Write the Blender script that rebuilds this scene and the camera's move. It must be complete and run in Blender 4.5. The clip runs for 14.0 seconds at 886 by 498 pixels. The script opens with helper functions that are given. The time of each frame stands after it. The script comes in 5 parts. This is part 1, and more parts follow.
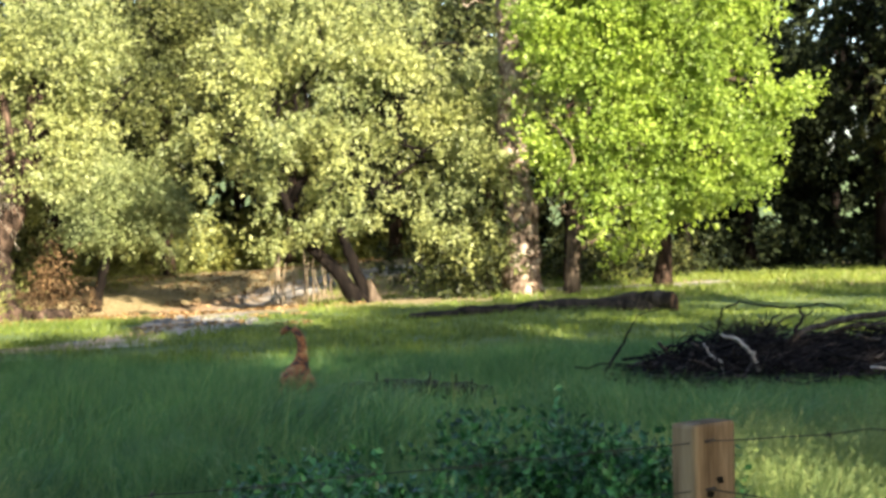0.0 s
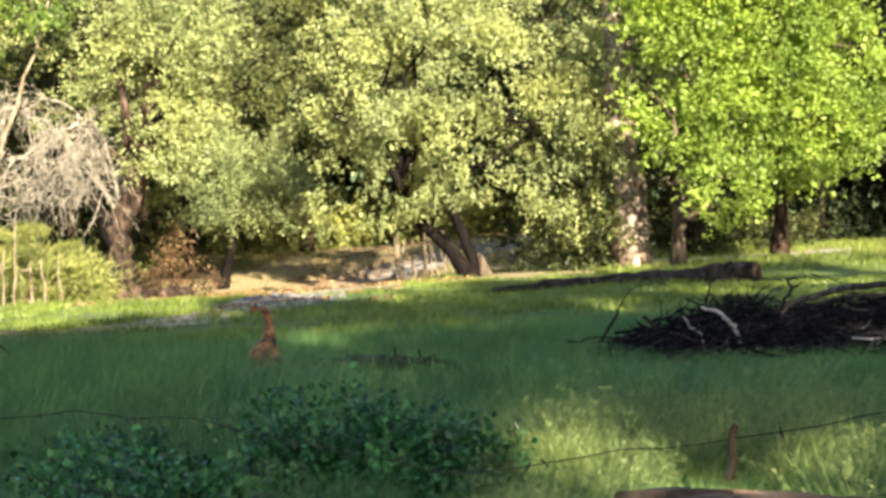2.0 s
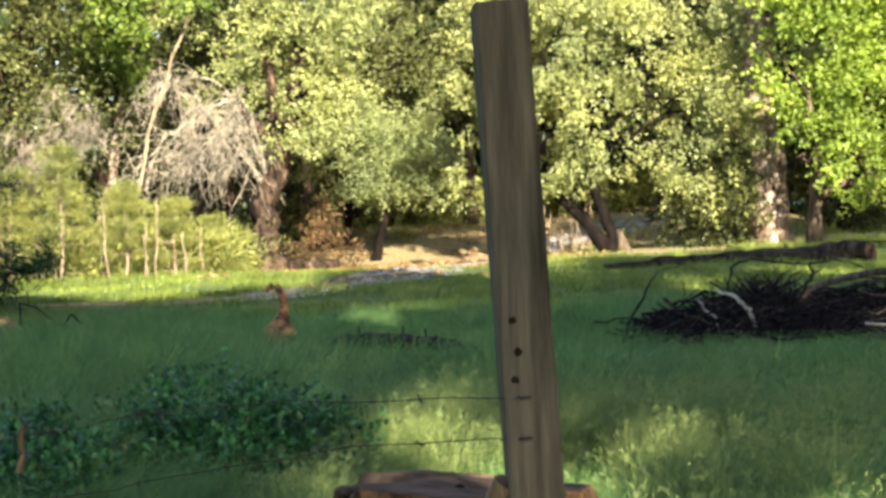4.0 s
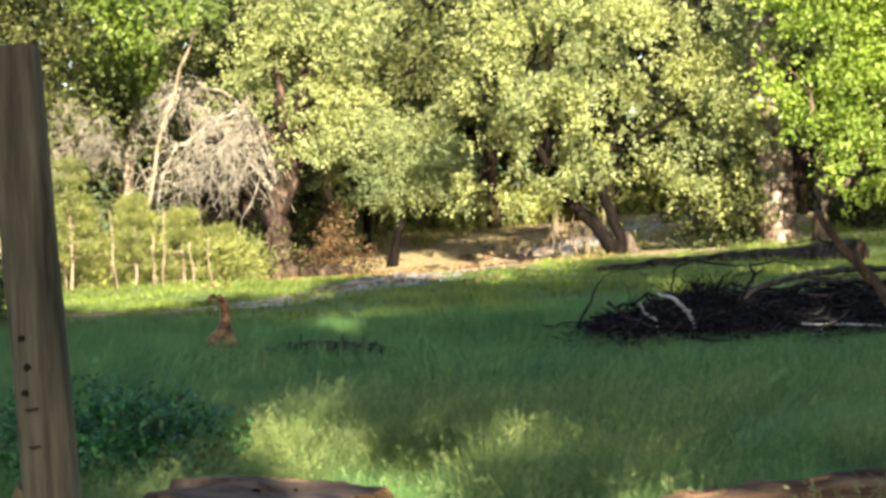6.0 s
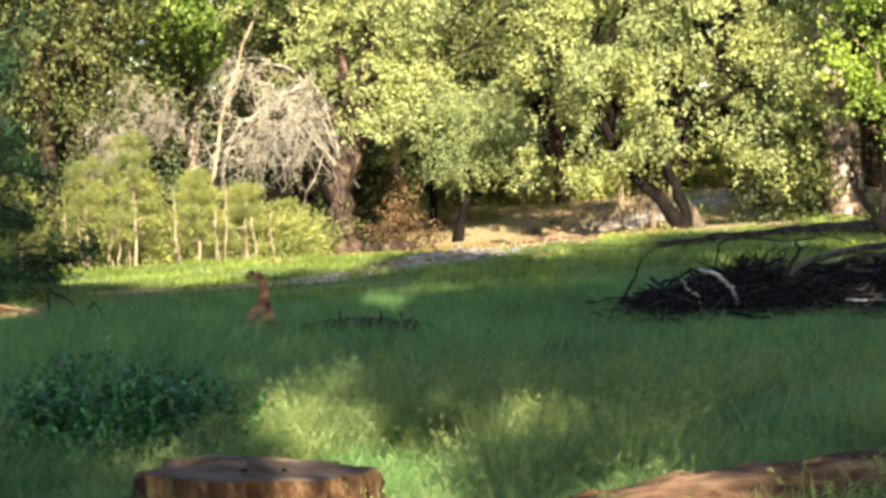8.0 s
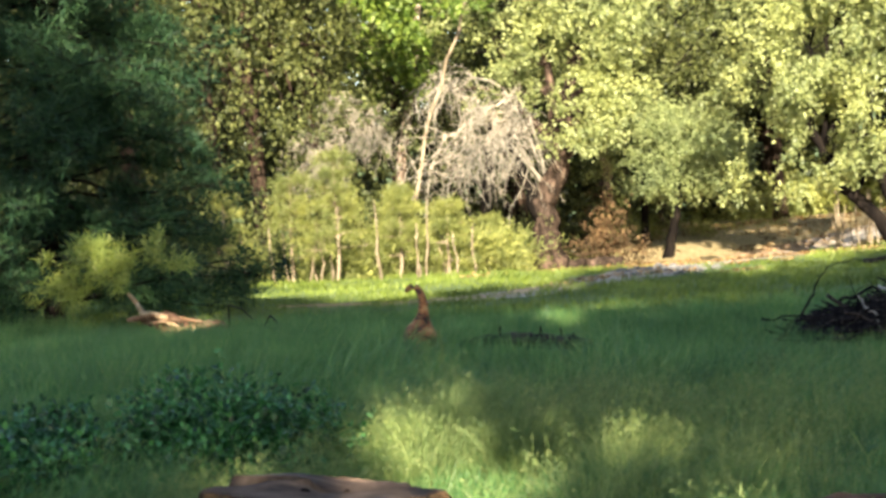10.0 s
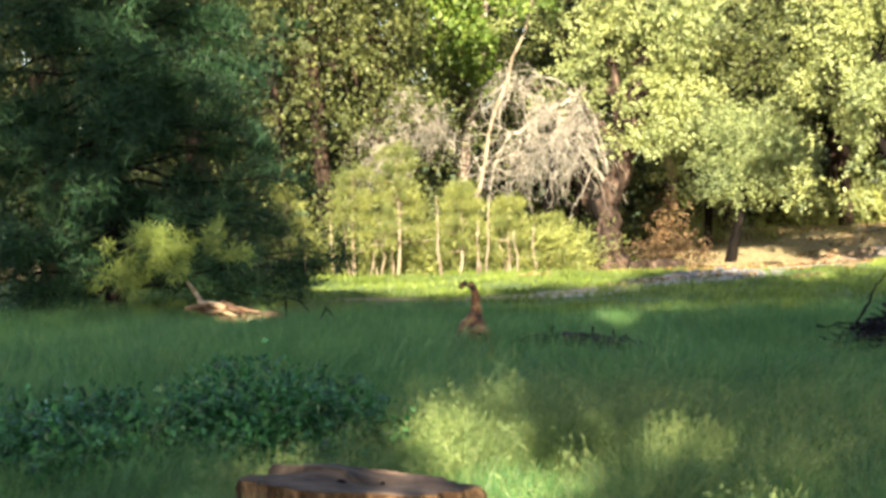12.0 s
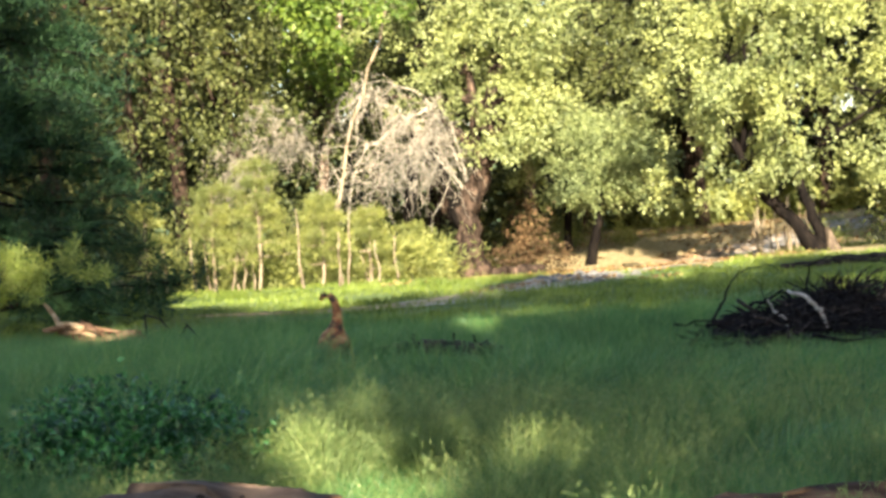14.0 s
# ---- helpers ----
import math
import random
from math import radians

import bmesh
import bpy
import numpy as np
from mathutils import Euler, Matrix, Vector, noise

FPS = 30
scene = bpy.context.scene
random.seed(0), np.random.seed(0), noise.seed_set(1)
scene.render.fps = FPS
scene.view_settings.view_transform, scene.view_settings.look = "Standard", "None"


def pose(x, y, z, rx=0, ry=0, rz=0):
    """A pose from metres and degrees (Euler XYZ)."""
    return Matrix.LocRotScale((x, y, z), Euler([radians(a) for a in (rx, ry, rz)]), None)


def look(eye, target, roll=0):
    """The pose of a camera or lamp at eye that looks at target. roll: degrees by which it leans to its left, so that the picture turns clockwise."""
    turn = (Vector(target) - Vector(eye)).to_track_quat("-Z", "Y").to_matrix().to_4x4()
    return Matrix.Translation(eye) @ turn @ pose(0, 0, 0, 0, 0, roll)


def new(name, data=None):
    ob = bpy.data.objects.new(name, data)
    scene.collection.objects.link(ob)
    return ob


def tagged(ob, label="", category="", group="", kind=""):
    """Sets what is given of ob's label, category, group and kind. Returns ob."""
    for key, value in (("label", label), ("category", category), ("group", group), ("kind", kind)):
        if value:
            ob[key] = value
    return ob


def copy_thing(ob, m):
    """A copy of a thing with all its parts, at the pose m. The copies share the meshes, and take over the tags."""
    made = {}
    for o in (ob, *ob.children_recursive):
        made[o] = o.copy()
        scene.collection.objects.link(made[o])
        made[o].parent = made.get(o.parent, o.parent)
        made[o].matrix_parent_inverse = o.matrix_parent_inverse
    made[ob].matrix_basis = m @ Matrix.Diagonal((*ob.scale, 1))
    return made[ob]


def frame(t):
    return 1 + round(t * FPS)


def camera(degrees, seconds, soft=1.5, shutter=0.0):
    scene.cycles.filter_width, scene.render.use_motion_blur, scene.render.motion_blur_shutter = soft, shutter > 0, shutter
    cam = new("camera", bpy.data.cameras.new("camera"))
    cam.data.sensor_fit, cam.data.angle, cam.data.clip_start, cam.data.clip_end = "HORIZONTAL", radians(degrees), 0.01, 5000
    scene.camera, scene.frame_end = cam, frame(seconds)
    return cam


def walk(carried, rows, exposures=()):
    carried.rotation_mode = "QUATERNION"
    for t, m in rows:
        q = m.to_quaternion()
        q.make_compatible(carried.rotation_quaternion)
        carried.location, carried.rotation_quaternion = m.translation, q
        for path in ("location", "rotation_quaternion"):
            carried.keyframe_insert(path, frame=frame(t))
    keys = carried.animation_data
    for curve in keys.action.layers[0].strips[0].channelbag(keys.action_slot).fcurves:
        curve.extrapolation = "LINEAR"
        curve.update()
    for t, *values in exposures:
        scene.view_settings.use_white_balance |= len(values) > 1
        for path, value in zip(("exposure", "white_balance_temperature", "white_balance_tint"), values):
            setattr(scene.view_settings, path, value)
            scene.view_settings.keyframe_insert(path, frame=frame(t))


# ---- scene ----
cam = camera(28.0, 14.0, soft=3.3)
PATH = [
    (0, (-1.046, 0.236, 1.798), (-0.817, 2.222, 1.77), -1.3),
    (0.5, (-0.527, 0.076, 1.79), (-0.361, 2.069, 1.735), -1.9),
    (1, (0.052, -0.052, 1.796), (0.132, 1.945, 1.734), -2.1),
    (1.5, (0.707, -0.183, 1.805), (0.724, 1.816, 1.75), -2.3),
    (2, (1.294, -0.395, 1.805), (1.293, 1.604, 1.752), -2.4),
    (2.5, (1.866, -0.483, 1.818), (1.801, 1.516, 1.766), -2.2),
    (3, (2.452, -0.68, 1.848), (2.28, 1.312, 1.774), -1.8),
    (3.2, (2.737, -0.786, 1.882), (2.54, 1.203, 1.807), -1.7),
    (5.3, (4.443, -0.956, 1.885), (4.139, 1.019, 1.8), -2.9),
    (5.5, (4.597, -0.965, 1.879), (4.29, 1.01, 1.803), -2.8),
    (6, (4.911, -1.053, 1.878), (4.587, 0.92, 1.807), -3.2),
    (6.5, (5.066, -1.036, 1.871), (4.698, 0.929, 1.796), -3.2),
    (7, (5.16, -1.021, 1.872), (4.759, 0.937, 1.789), -3.4),
    (7.2, (5.196, -1.043, 1.871), (4.792, 0.914, 1.786), -3.4),
    (9.3, (5.708, -0.321, 1.822), (5.167, 1.602, 1.724), -4.6),
    (9.5, (5.796, -0.271, 1.791), (5.201, 1.637, 1.714), -4.4),
    (10, (5.967, -0.218, 1.773), (5.299, 1.666, 1.713), -3.5),
    (10.5, (6.078, -0.237, 1.771), (5.393, 1.642, 1.72), -2.9),
    (11, (6.104, -0.244, 1.766), (5.409, 1.631, 1.714), -2.6),
    (11.5, (6.079, -0.232, 1.764), (5.35, 1.63, 1.706), -2.1),
    (12, (6.091, -0.231, 1.768), (5.354, 1.627, 1.708), -2.0),
    (12.5, (6.11, -0.217, 1.757), (5.367, 1.639, 1.7), -2.2),
    (13, (6.135, -0.194, 1.754), (5.411, 1.671, 1.705), -2.9),
    (13.5, (6.14, -0.21, 1.751), (5.455, 1.669, 1.703), -3.6),
    (14, (6.144, -0.222, 1.75), (5.552, 1.687, 1.695), -3.8),
]
walk(cam, [(t, look(eye, target, roll)) for t, eye, target, roll in PATH],
     [(0, 2.05), (3.2, 2.08), (5.5, 2.1), (7, 2.04), (9.5, 2.1), (12, 2.24), (14, 2.22)])

# ---- light ----
SUN_UP, SUN_TURN = 24.0, 20.0           # elevation; bearing from -y towards +x, degrees
world = bpy.data.worlds.new("sky")
scene.world = world
world.use_nodes = True
wn, wl = world.node_tree.nodes, world.node_tree.links
sky = wn.new("ShaderNodeTexSky")
sky.sky_type, sky.sun_disc = "NISHITA", False
sky.sun_elevation, sky.sun_rotation = radians(SUN_UP), radians(180 - SUN_TURN)
wl.new(sky.outputs[0], wn["Background"].inputs[0])
wn["Background"].inputs[1].default_value = 0.088
to_sun = Vector((math.sin(radians(SUN_TURN)) * math.cos(radians(SUN_UP)),
                 -math.cos(radians(SUN_TURN)) * math.cos(radians(SUN_UP)), math.sin(radians(SUN_UP))))
lamp = bpy.data.lights.new("sun", "SUN")
lamp.energy, lamp.angle, lamp.color = 5.0, radians(0.6), (1.0, 0.90, 0.70)
sun = new("sun", lamp)
sun.matrix_world = look(to_sun * 60, (0, 0, 0))


# ---- materials ----
def blank(name):
    m = bpy.data.materials.new(name)
    m.use_nodes = True
    nt = m.node_tree
    return m, nt.nodes, nt.links, nt.nodes["Principled BSDF"]


def ramp(n, l, fac, stops):
    r = n.new("ShaderNodeValToRGB")
    e = r.color_ramp.elements
    while len(e) < len(stops):
        e.new(0.5)
    for k, (p, c) in enumerate(stops):
        e[k].position, e[k].color = p, (*c, 1)
    l.new(fac, r.inputs[0])
    return r.outputs[0]


def noise_tex(n, l, scale, detail=4, rough=0.6, stretch=None, coord="Object"):
    tc = n.new("ShaderNodeTexCoord")
    mp = n.new("ShaderNodeMapping")
    if stretch:
        mp.inputs["Scale"].default_value = stretch
    l.new(tc.outputs[coord], mp.inputs[0])
    t = n.new("ShaderNodeTexNoise")
    t.inputs["Scale"].default_value, t.inputs["Detail"].default_value, t.inputs["Roughness"].default_value = scale, detail, rough
    l.new(mp.outputs[0], t.inputs["Vector"])
    return t.outputs["Fac"]


def blend(n, l, fac, a, b):
    m = n.new("ShaderNodeMix")
    m.data_type = "RGBA"
    if isinstance(fac, float):
        m.inputs[0].default_value = fac
    else:
        l.new(fac, m.inputs[0])
    for s, v in ((m.inputs[6], a), (m.inputs[7], b)):
        if isinstance(v, tuple):
            s.default_value = (*v, 1)
        else:
            l.new(v, s)
    return m.outputs[2]


def bump(n, l, bsdf, height, strength, dist):
    b = n.new("ShaderNodeBump")
    b.inputs["Strength"].default_value, b.inputs["Distance"].default_value = strength, dist
    l.new(height, b.inputs["Height"])
    l.new(b.outputs[0], bsdf.inputs["Normal"])


def leaf_mat(name, dark, mid, light, gloss=0.45, thin=0.35, sheen=0.5, patches=0.55):
    m, n, l, b = blank(name)
    b.inputs["Specular IOR Level"].default_value = sheen
    geo = n.new("ShaderNodeNewGeometry")
    c = ramp(n, l, geo.outputs["Random Per Island"], [(0, dark), (0.55, mid), (1, light)])
    patch = ramp(n, l, noise_tex(n, l, patches, 2), [(0.33, (0.62, 0.66, 0.66)), (0.65, (1.15, 1.1, 0.95))])
    clump = ramp(n, l, noise_tex(n, l, patches * 6, 2), [(0.35, (0.68, 0.72, 0.7)), (0.62, (1.12, 1.1, 1.04))])
    twice = n.new("ShaderNodeMix")
    twice.data_type, twice.blend_type = "RGBA", "MULTIPLY"
    twice.inputs[0].default_value = 1.0
    l.new(patch, twice.inputs[6]), l.new(clump, twice.inputs[7])
    mul = n.new("ShaderNodeMix")
    mul.data_type, mul.blend_type = "RGBA", "MULTIPLY"
    mul.inputs[0].default_value = 1.0
    l.new(c, mul.inputs[6]), l.new(twice.outputs[2], mul.inputs[7])
    l.new(mul.outputs[2], b.inputs["Base Color"])
    b.inputs["Roughness"].default_value = gloss
    tr = n.new("ShaderNodeBsdfTranslucent")
    l.new(mul.outputs[2], tr.inputs[0])
    mx = n.new("ShaderNodeMixShader")
    mx.inputs[0].default_value = thin
    l.new(b.outputs[0], mx.inputs[1]), l.new(tr.outputs[0], mx.inputs[2])
    l.new(mx.outputs[0], n["Material Output"].inputs[0])
    return m


def bark_mat(name, dark, mid, light, scale=6, stretch=(1, 1, 0.25), depth=0.03):
    m, n, l, b = blank(name)
    f = noise_tex(n, l, scale, 6, 0.65, stretch)
    c = ramp(n, l, f, [(0.34, dark), (0.5, mid), (0.68, light)])
    g = ramp(n, l, noise_tex(n, l, 0.9, 3), [(0.4, (0.75, 0.75, 0.75)), (0.65, (1.15, 1.1, 1.05))])
    mul = n.new("ShaderNodeMix")
    mul.data_type, mul.blend_type = "RGBA", "MULTIPLY"
    mul.inputs[0].default_value = 1.0
    l.new(c, mul.inputs[6]), l.new(g, mul.inputs[7])
    l.new(mul.outputs[2], b.inputs["Base Color"])
    b.inputs["Roughness"].default_value = 0.9
    b.inputs["Specular IOR Level"].default_value = 0.08
    bump(n, l, b, f, 0.8, depth)
    return m


OAK_LEAF = leaf_mat("oak_leaf", (0.235, 0.268, 0.1), (0.355, 0.39, 0.16), (0.48, 0.515, 0.24), 0.45, 0.38)
MAPLE_LEAF = leaf_mat("maple_leaf", (0.2, 0.29, 0.04), (0.31, 0.425, 0.062), (0.45, 0.56, 0.135), 0.45, 0.48)
DUSTY_LEAF = leaf_mat("dusty_leaf", (0.18, 0.22, 0.085), (0.3, 0.35, 0.15), (0.43, 0.48, 0.24), 0.6)
OLIVE_LEAF = leaf_mat("olive_leaf", (0.06, 0.07, 0.022), (0.115, 0.13, 0.042), (0.21, 0.225, 0.085), 0.5, 0.35, 0.3)
# Darkened leaf: shadow behind the front trees is put into the colour.
WOOD_LEAF = leaf_mat("shade_dark_wood_leaf", (0.024, 0.031, 0.01), (0.058, 0.07, 0.022), (0.15, 0.16, 0.056), 0.5, 0.35, 0.3)
BRIGHT_LEAF = leaf_mat("young_leaf", (0.09, 0.15, 0.02), (0.16, 0.24, 0.035), (0.28, 0.36, 0.07), 0.5, 0.45)
# Deep woodland shade is put into this near-black leaf colour.
SHADE_LEAF = leaf_mat("shade_black_leaf", (0.008, 0.012, 0.006), (0.018, 0.026, 0.012), (0.042, 0.055, 0.022), 0.7, 0.25, 0.12)
# Blue-green needles, darkened in colour for the shade the pine stands in.
NEEDLE = leaf_mat("shade_dark_needle", (0.011, 0.034, 0.017), (0.025, 0.064, 0.029), (0.053, 0.101, 0.043), 0.6, 0.25, 0.2)
# Fresh tips are paler; the sun on them is put into the colour too.
NEEDLE_NEW = leaf_mat("sunlit_new_needle", (0.2, 0.26, 0.05), (0.3, 0.36, 0.08), (0.42, 0.46, 0.14), 0.5, 0.35)
SCRUB_LEAF = leaf_mat("scrub_leaf", (0.2, 0.22, 0.06), (0.31, 0.33, 0.095), (0.45, 0.46, 0.17), 0.55, 0.42)
BRAMBLE_LEAF = leaf_mat("bramble_leaf", (0.008, 0.048, 0.014), (0.034, 0.15, 0.042), (0.11, 0.32, 0.11), 0.36, 0.24, 0.5)
RED_LEAF = leaf_mat("dry_leaf", (0.07, 0.042, 0.024), (0.15, 0.09, 0.052), (0.25, 0.165, 0.095), 0.8, 0.25, 0.2)
LITTER_LEAF = leaf_mat("fallen_leaf", (0.14, 0.07, 0.03), (0.32, 0.19, 0.09), (0.52, 0.38, 0.22), 0.8, 0.15, 0.2)
GRASS = leaf_mat("meadow_blade", (0.078, 0.2, 0.07), (0.148, 0.305, 0.105), (0.31, 0.42, 0.155), 0.4, 0.42, 0.4, 1.2)
GRASS_FAR = leaf_mat("meadow_short", (0.13, 0.19, 0.028), (0.2, 0.265, 0.042), (0.3, 0.345, 0.08), 0.5, 0.35)
SEED = leaf_mat("seed_head", (0.14, 0.215, 0.07), (0.23, 0.31, 0.11), (0.38, 0.43, 0.18), 0.6, 0.4)
OAK_BARK = bark_mat("oak_bark", (0.025, 0.02, 0.015), (0.09, 0.068, 0.05), (0.2, 0.15, 0.11))
RED_BARK = bark_mat("brown_bark", (0.008, 0.006, 0.005), (0.034, 0.023, 0.017), (0.115, 0.075, 0.052), 8, (1, 1, 0.35), 0.06)
PALE_BARK = bark_mat("mottled_bark", (0.04, 0.028, 0.02), (0.22, 0.16, 0.12), (0.7, 0.61, 0.5), 6.5, (1, 1, 0.6), 0.05)
TWIST_BARK = bark_mat("furrowed_bark", (0.010, 0.007, 0.006), (0.045, 0.031, 0.023), (0.17, 0.115, 0.085), 7, (1, 1, 0.4), 0.08)
# Near-black: crown shade is put into this bark colour; knots use it too.
DARK_BARK = bark_mat("shade_and_knot_bark", (0.004, 0.003, 0.003), (0.009, 0.007, 0.006), (0.024, 0.018, 0.014))
DEAD_TWIG = bark_mat("dead_twig", (0.15, 0.134, 0.11), (0.32, 0.285, 0.23), (0.54, 0.485, 0.4), 9)
POLE_BARK = bark_mat("pale_stem", (0.13, 0.1, 0.065), (0.28, 0.22, 0.15), (0.48, 0.4, 0.29), 9)
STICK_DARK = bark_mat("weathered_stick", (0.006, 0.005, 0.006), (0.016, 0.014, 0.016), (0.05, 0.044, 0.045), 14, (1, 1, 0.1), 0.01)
STICK_GREY = bark_mat("grey_stick", (0.02, 0.017, 0.017), (0.06, 0.052, 0.05), (0.14, 0.125, 0.12), 14, (1, 1, 0.1), 0.01)
LIMB_BROWN = bark_mat("brown_limb", (0.02, 0.013, 0.009), (0.065, 0.045, 0.032), (0.16, 0.12, 0.09), 14, (1, 1, 0.2), 0.01)
STICK_PALE = bark_mat("bleached_stick", (0.2, 0.19, 0.19), (0.36, 0.34, 0.33), (0.52, 0.5, 0.48), 14, (1, 1, 0.1), 0.01)
LOG_GREY = bark_mat("grey_log", (0.008, 0.007, 0.006), (0.028, 0.024, 0.02), (0.085, 0.07, 0.056), 7)
STUMP_SIDE = bark_mat("stump_side", (0.016, 0.009, 0.006), (0.095, 0.052, 0.028), (0.31, 0.19, 0.1), 8, (1, 1, 0.45), 0.09)
STUMP_TOP = bark_mat("stump_top", (0.035, 0.023, 0.018), (0.115, 0.08, 0.06), (0.21, 0.155, 0.12), 5, (0.5, 1, 1), 0.02)
CUT_WOOD = bark_mat("cut_wood", (0.22, 0.14, 0.08), (0.4, 0.28, 0.17), (0.56, 0.42, 0.28), 8, (1, 1, 1), 0.01)
LOG_RED = bark_mat("rotting_wood", (0.018, 0.010, 0.007), (0.085, 0.05, 0.033), (0.22, 0.14, 0.09), 7, (0.3, 1, 1), 0.06)
# Reddish rot, raised in colour for the sun on the broken log.
LOG_ORANGE = bark_mat("sun_bright_rot", (0.05, 0.026, 0.016), (0.19, 0.11, 0.066), (0.36, 0.24, 0.15), 9, (0.3, 1, 1), 0.05)
POST_WOOD = bark_mat("post_wood", (0.07, 0.045, 0.026), (0.22, 0.155, 0.1), (0.33, 0.25, 0.17), 14, (1, 1, 0.08), 0.01)
POST_GREY = bark_mat("weathered_post_wood", (0.026, 0.022, 0.018), (0.085, 0.074, 0.06), (0.17, 0.15, 0.122), 16, (1, 1, 0.05), 0.02)


def ground_mat():
    m, n, l, b = blank("meadow_ground")
    f = noise_tex(n, l, 0.5, 6)
    fine = noise_tex(n, l, 9, 5)
    green = ramp(n, l, f, [(0.35, (0.05, 0.09, 0.02)), (0.6, (0.10, 0.14, 0.03)), (0.8, (0.17, 0.15, 0.06))])
    litter = ramp(n, l, fine, [(0.35, (0.13, 0.10, 0.035)), (0.5, (0.32, 0.24, 0.11)), (0.68, (0.52, 0.41, 0.24))])
    tc = n.new("ShaderNodeTexCoord")
    sp = n.new("ShaderNodeSeparateXYZ")
    l.new(tc.outputs["Object"], sp.inputs[0])

    def math_node(op, a, c=None):
        k = n.new("ShaderNodeMath")
        k.operation = op
        for s, v in zip(k.inputs, (a, c)):
            if v is None:
                continue
            if isinstance(v, (int, float)):
                s.default_value = v
            else:
                l.new(v, s)
        return k.outputs[0]
    wob = math_node("MULTIPLY", math_node("SUBTRACT", f, 0.5), 9.0)
    far = math_node("ADD", math_node("SUBTRACT", sp.outputs[1], 41.0), wob)
    fac = n.new("ShaderNodeMapRange")
    fac.inputs[1].default_value, fac.inputs[2].default_value = -1.5, 1.5
    l.new(far, fac.inputs[0])
    back = n.new("ShaderNodeMapRange")
    back.inputs[1].default_value, back.inputs[2].default_value = 22.0, 28.0
    l.new(far, back.inputs[0])
    belt = math_node("SUBTRACT", fac.outputs[0], back.outputs[0])
    l.new(blend(n, l, belt, green, litter), b.inputs["Base Color"])
    b.inputs["Roughness"].default_value = 0.95
    bump(n, l, b, fine, 0.6, 0.04)
    return m


def dirt_mat():
    m, n, l, b = blank("dirt_road")
    f = noise_tex(n, l, 1.1, 6)
    fine = noise_tex(n, l, 16, 5)
    a = ramp(n, l, fine, [(0.3, (0.2, 0.18, 0.16)), (0.5, (0.36, 0.33, 0.3)), (0.7, (0.55, 0.51, 0.46))])
    c = ramp(n, l, f, [(0.35, (0.62, 0.58, 0.56)), (0.6, (1.1, 1.06, 1.0))])
    mul = n.new("ShaderNodeMix")
    mul.data_type, mul.blend_type = "RGBA", "MULTIPLY"
    mul.inputs[0].default_value = 1.0
    l.new(a, mul.inputs[6]), l.new(c, mul.inputs[7])
    litter = ramp(n, l, noise_tex(n, l, 22, 4), [(0.38, (0.14, 0.075, 0.035)), (0.55, (0.42, 0.27, 0.14)), (0.7, (0.62, 0.46, 0.29))])
    tc = n.new("ShaderNodeTexCoord")
    sp = n.new("ShaderNodeSeparateXYZ")
    l.new(tc.outputs["Object"], sp.inputs[0])
    off = n.new("ShaderNodeMath")
    off.operation, off.inputs[1].default_value = "MULTIPLY_ADD", -0.12
    l.new(sp.outputs[1], off.inputs[0]), l.new(sp.outputs[0], off.inputs[2])
    wob = n.new("ShaderNodeMath")
    wob.operation, wob.inputs[1].default_value = "MULTIPLY_ADD", -7.0
    l.new(noise_tex(n, l, 1.4, 6, 0.7), wob.inputs[0]), l.new(off.outputs[0], wob.inputs[2])
    near = n.new("ShaderNodeMapRange")
    near.inputs[1].default_value, near.inputs[2].default_value = -9.6, -11.6
    l.new(wob.outputs[0], near.inputs[0])
    where = near.outputs[0]
    l.new(blend(n, l, where, mul.outputs[2], litter), b.inputs["Base Color"])
    b.inputs["Roughness"].default_value = 0.95
    bump(n, l, b, fine, 0.8, 0.04)
    return m


def rust_mat():
    m, n, l, b = blank("banded_rust")
    f = noise_tex(n, l, 3.0, 4)
    c = ramp(n, l, noise_tex(n, l, 9.0, 3, 0.55, (0.8, 1, 1.5)), [(0.4, (0.03, 0.013, 0.008)), (0.46, (0.17, 0.06, 0.022)), (0.54, (0.3, 0.12, 0.04)), (0.66, (0.42, 0.25, 0.11))])
    g = ramp(n, l, f, [(0.35, (0.7, 0.7, 0.7)), (0.65, (1.1, 1.1, 1.1))])
    mul = n.new("ShaderNodeMix")
    mul.data_type, mul.blend_type = "RGBA", "MULTIPLY"
    mul.inputs[0].default_value = 1.0
    l.new(c, mul.inputs[6]), l.new(g, mul.inputs[7])
    l.new(mul.outputs[2], b.inputs["Base Color"])
    b.inputs["Roughness"].default_value = 0.75
    return m


def wire_mat():
    m, n, l, b = blank("rusty_wire")
    c = ramp(n, l, noise_tex(n, l, 30, 3), [(0.4, (0.012, 0.01, 0.009)), (0.65, (0.035, 0.028, 0.024))])
    l.new(c, b.inputs["Base Color"])
    b.inputs["Roughness"].default_value, b.inputs["Metallic"].default_value = 0.8, 0.2
    return m


def stone_mat():
    m, n, l, b = blank("grey_stone")
    f = noise_tex(n, l, 5, 6)
    l.new(ramp(n, l, f, [(0.35, (0.08, 0.075, 0.07)), (0.65, (0.2, 0.19, 0.175))]), b.inputs["Base Color"])
    b.inputs["Roughness"].default_value = 0.9
    bump(n, l, b, f, 0.7, 0.03)
    return m


GROUND, DIRT, RUST, WIRE, STONE = ground_mat(), dirt_mat(), rust_mat(), wire_mat(), stone_mat()
rng = np.random.default_rng(7)


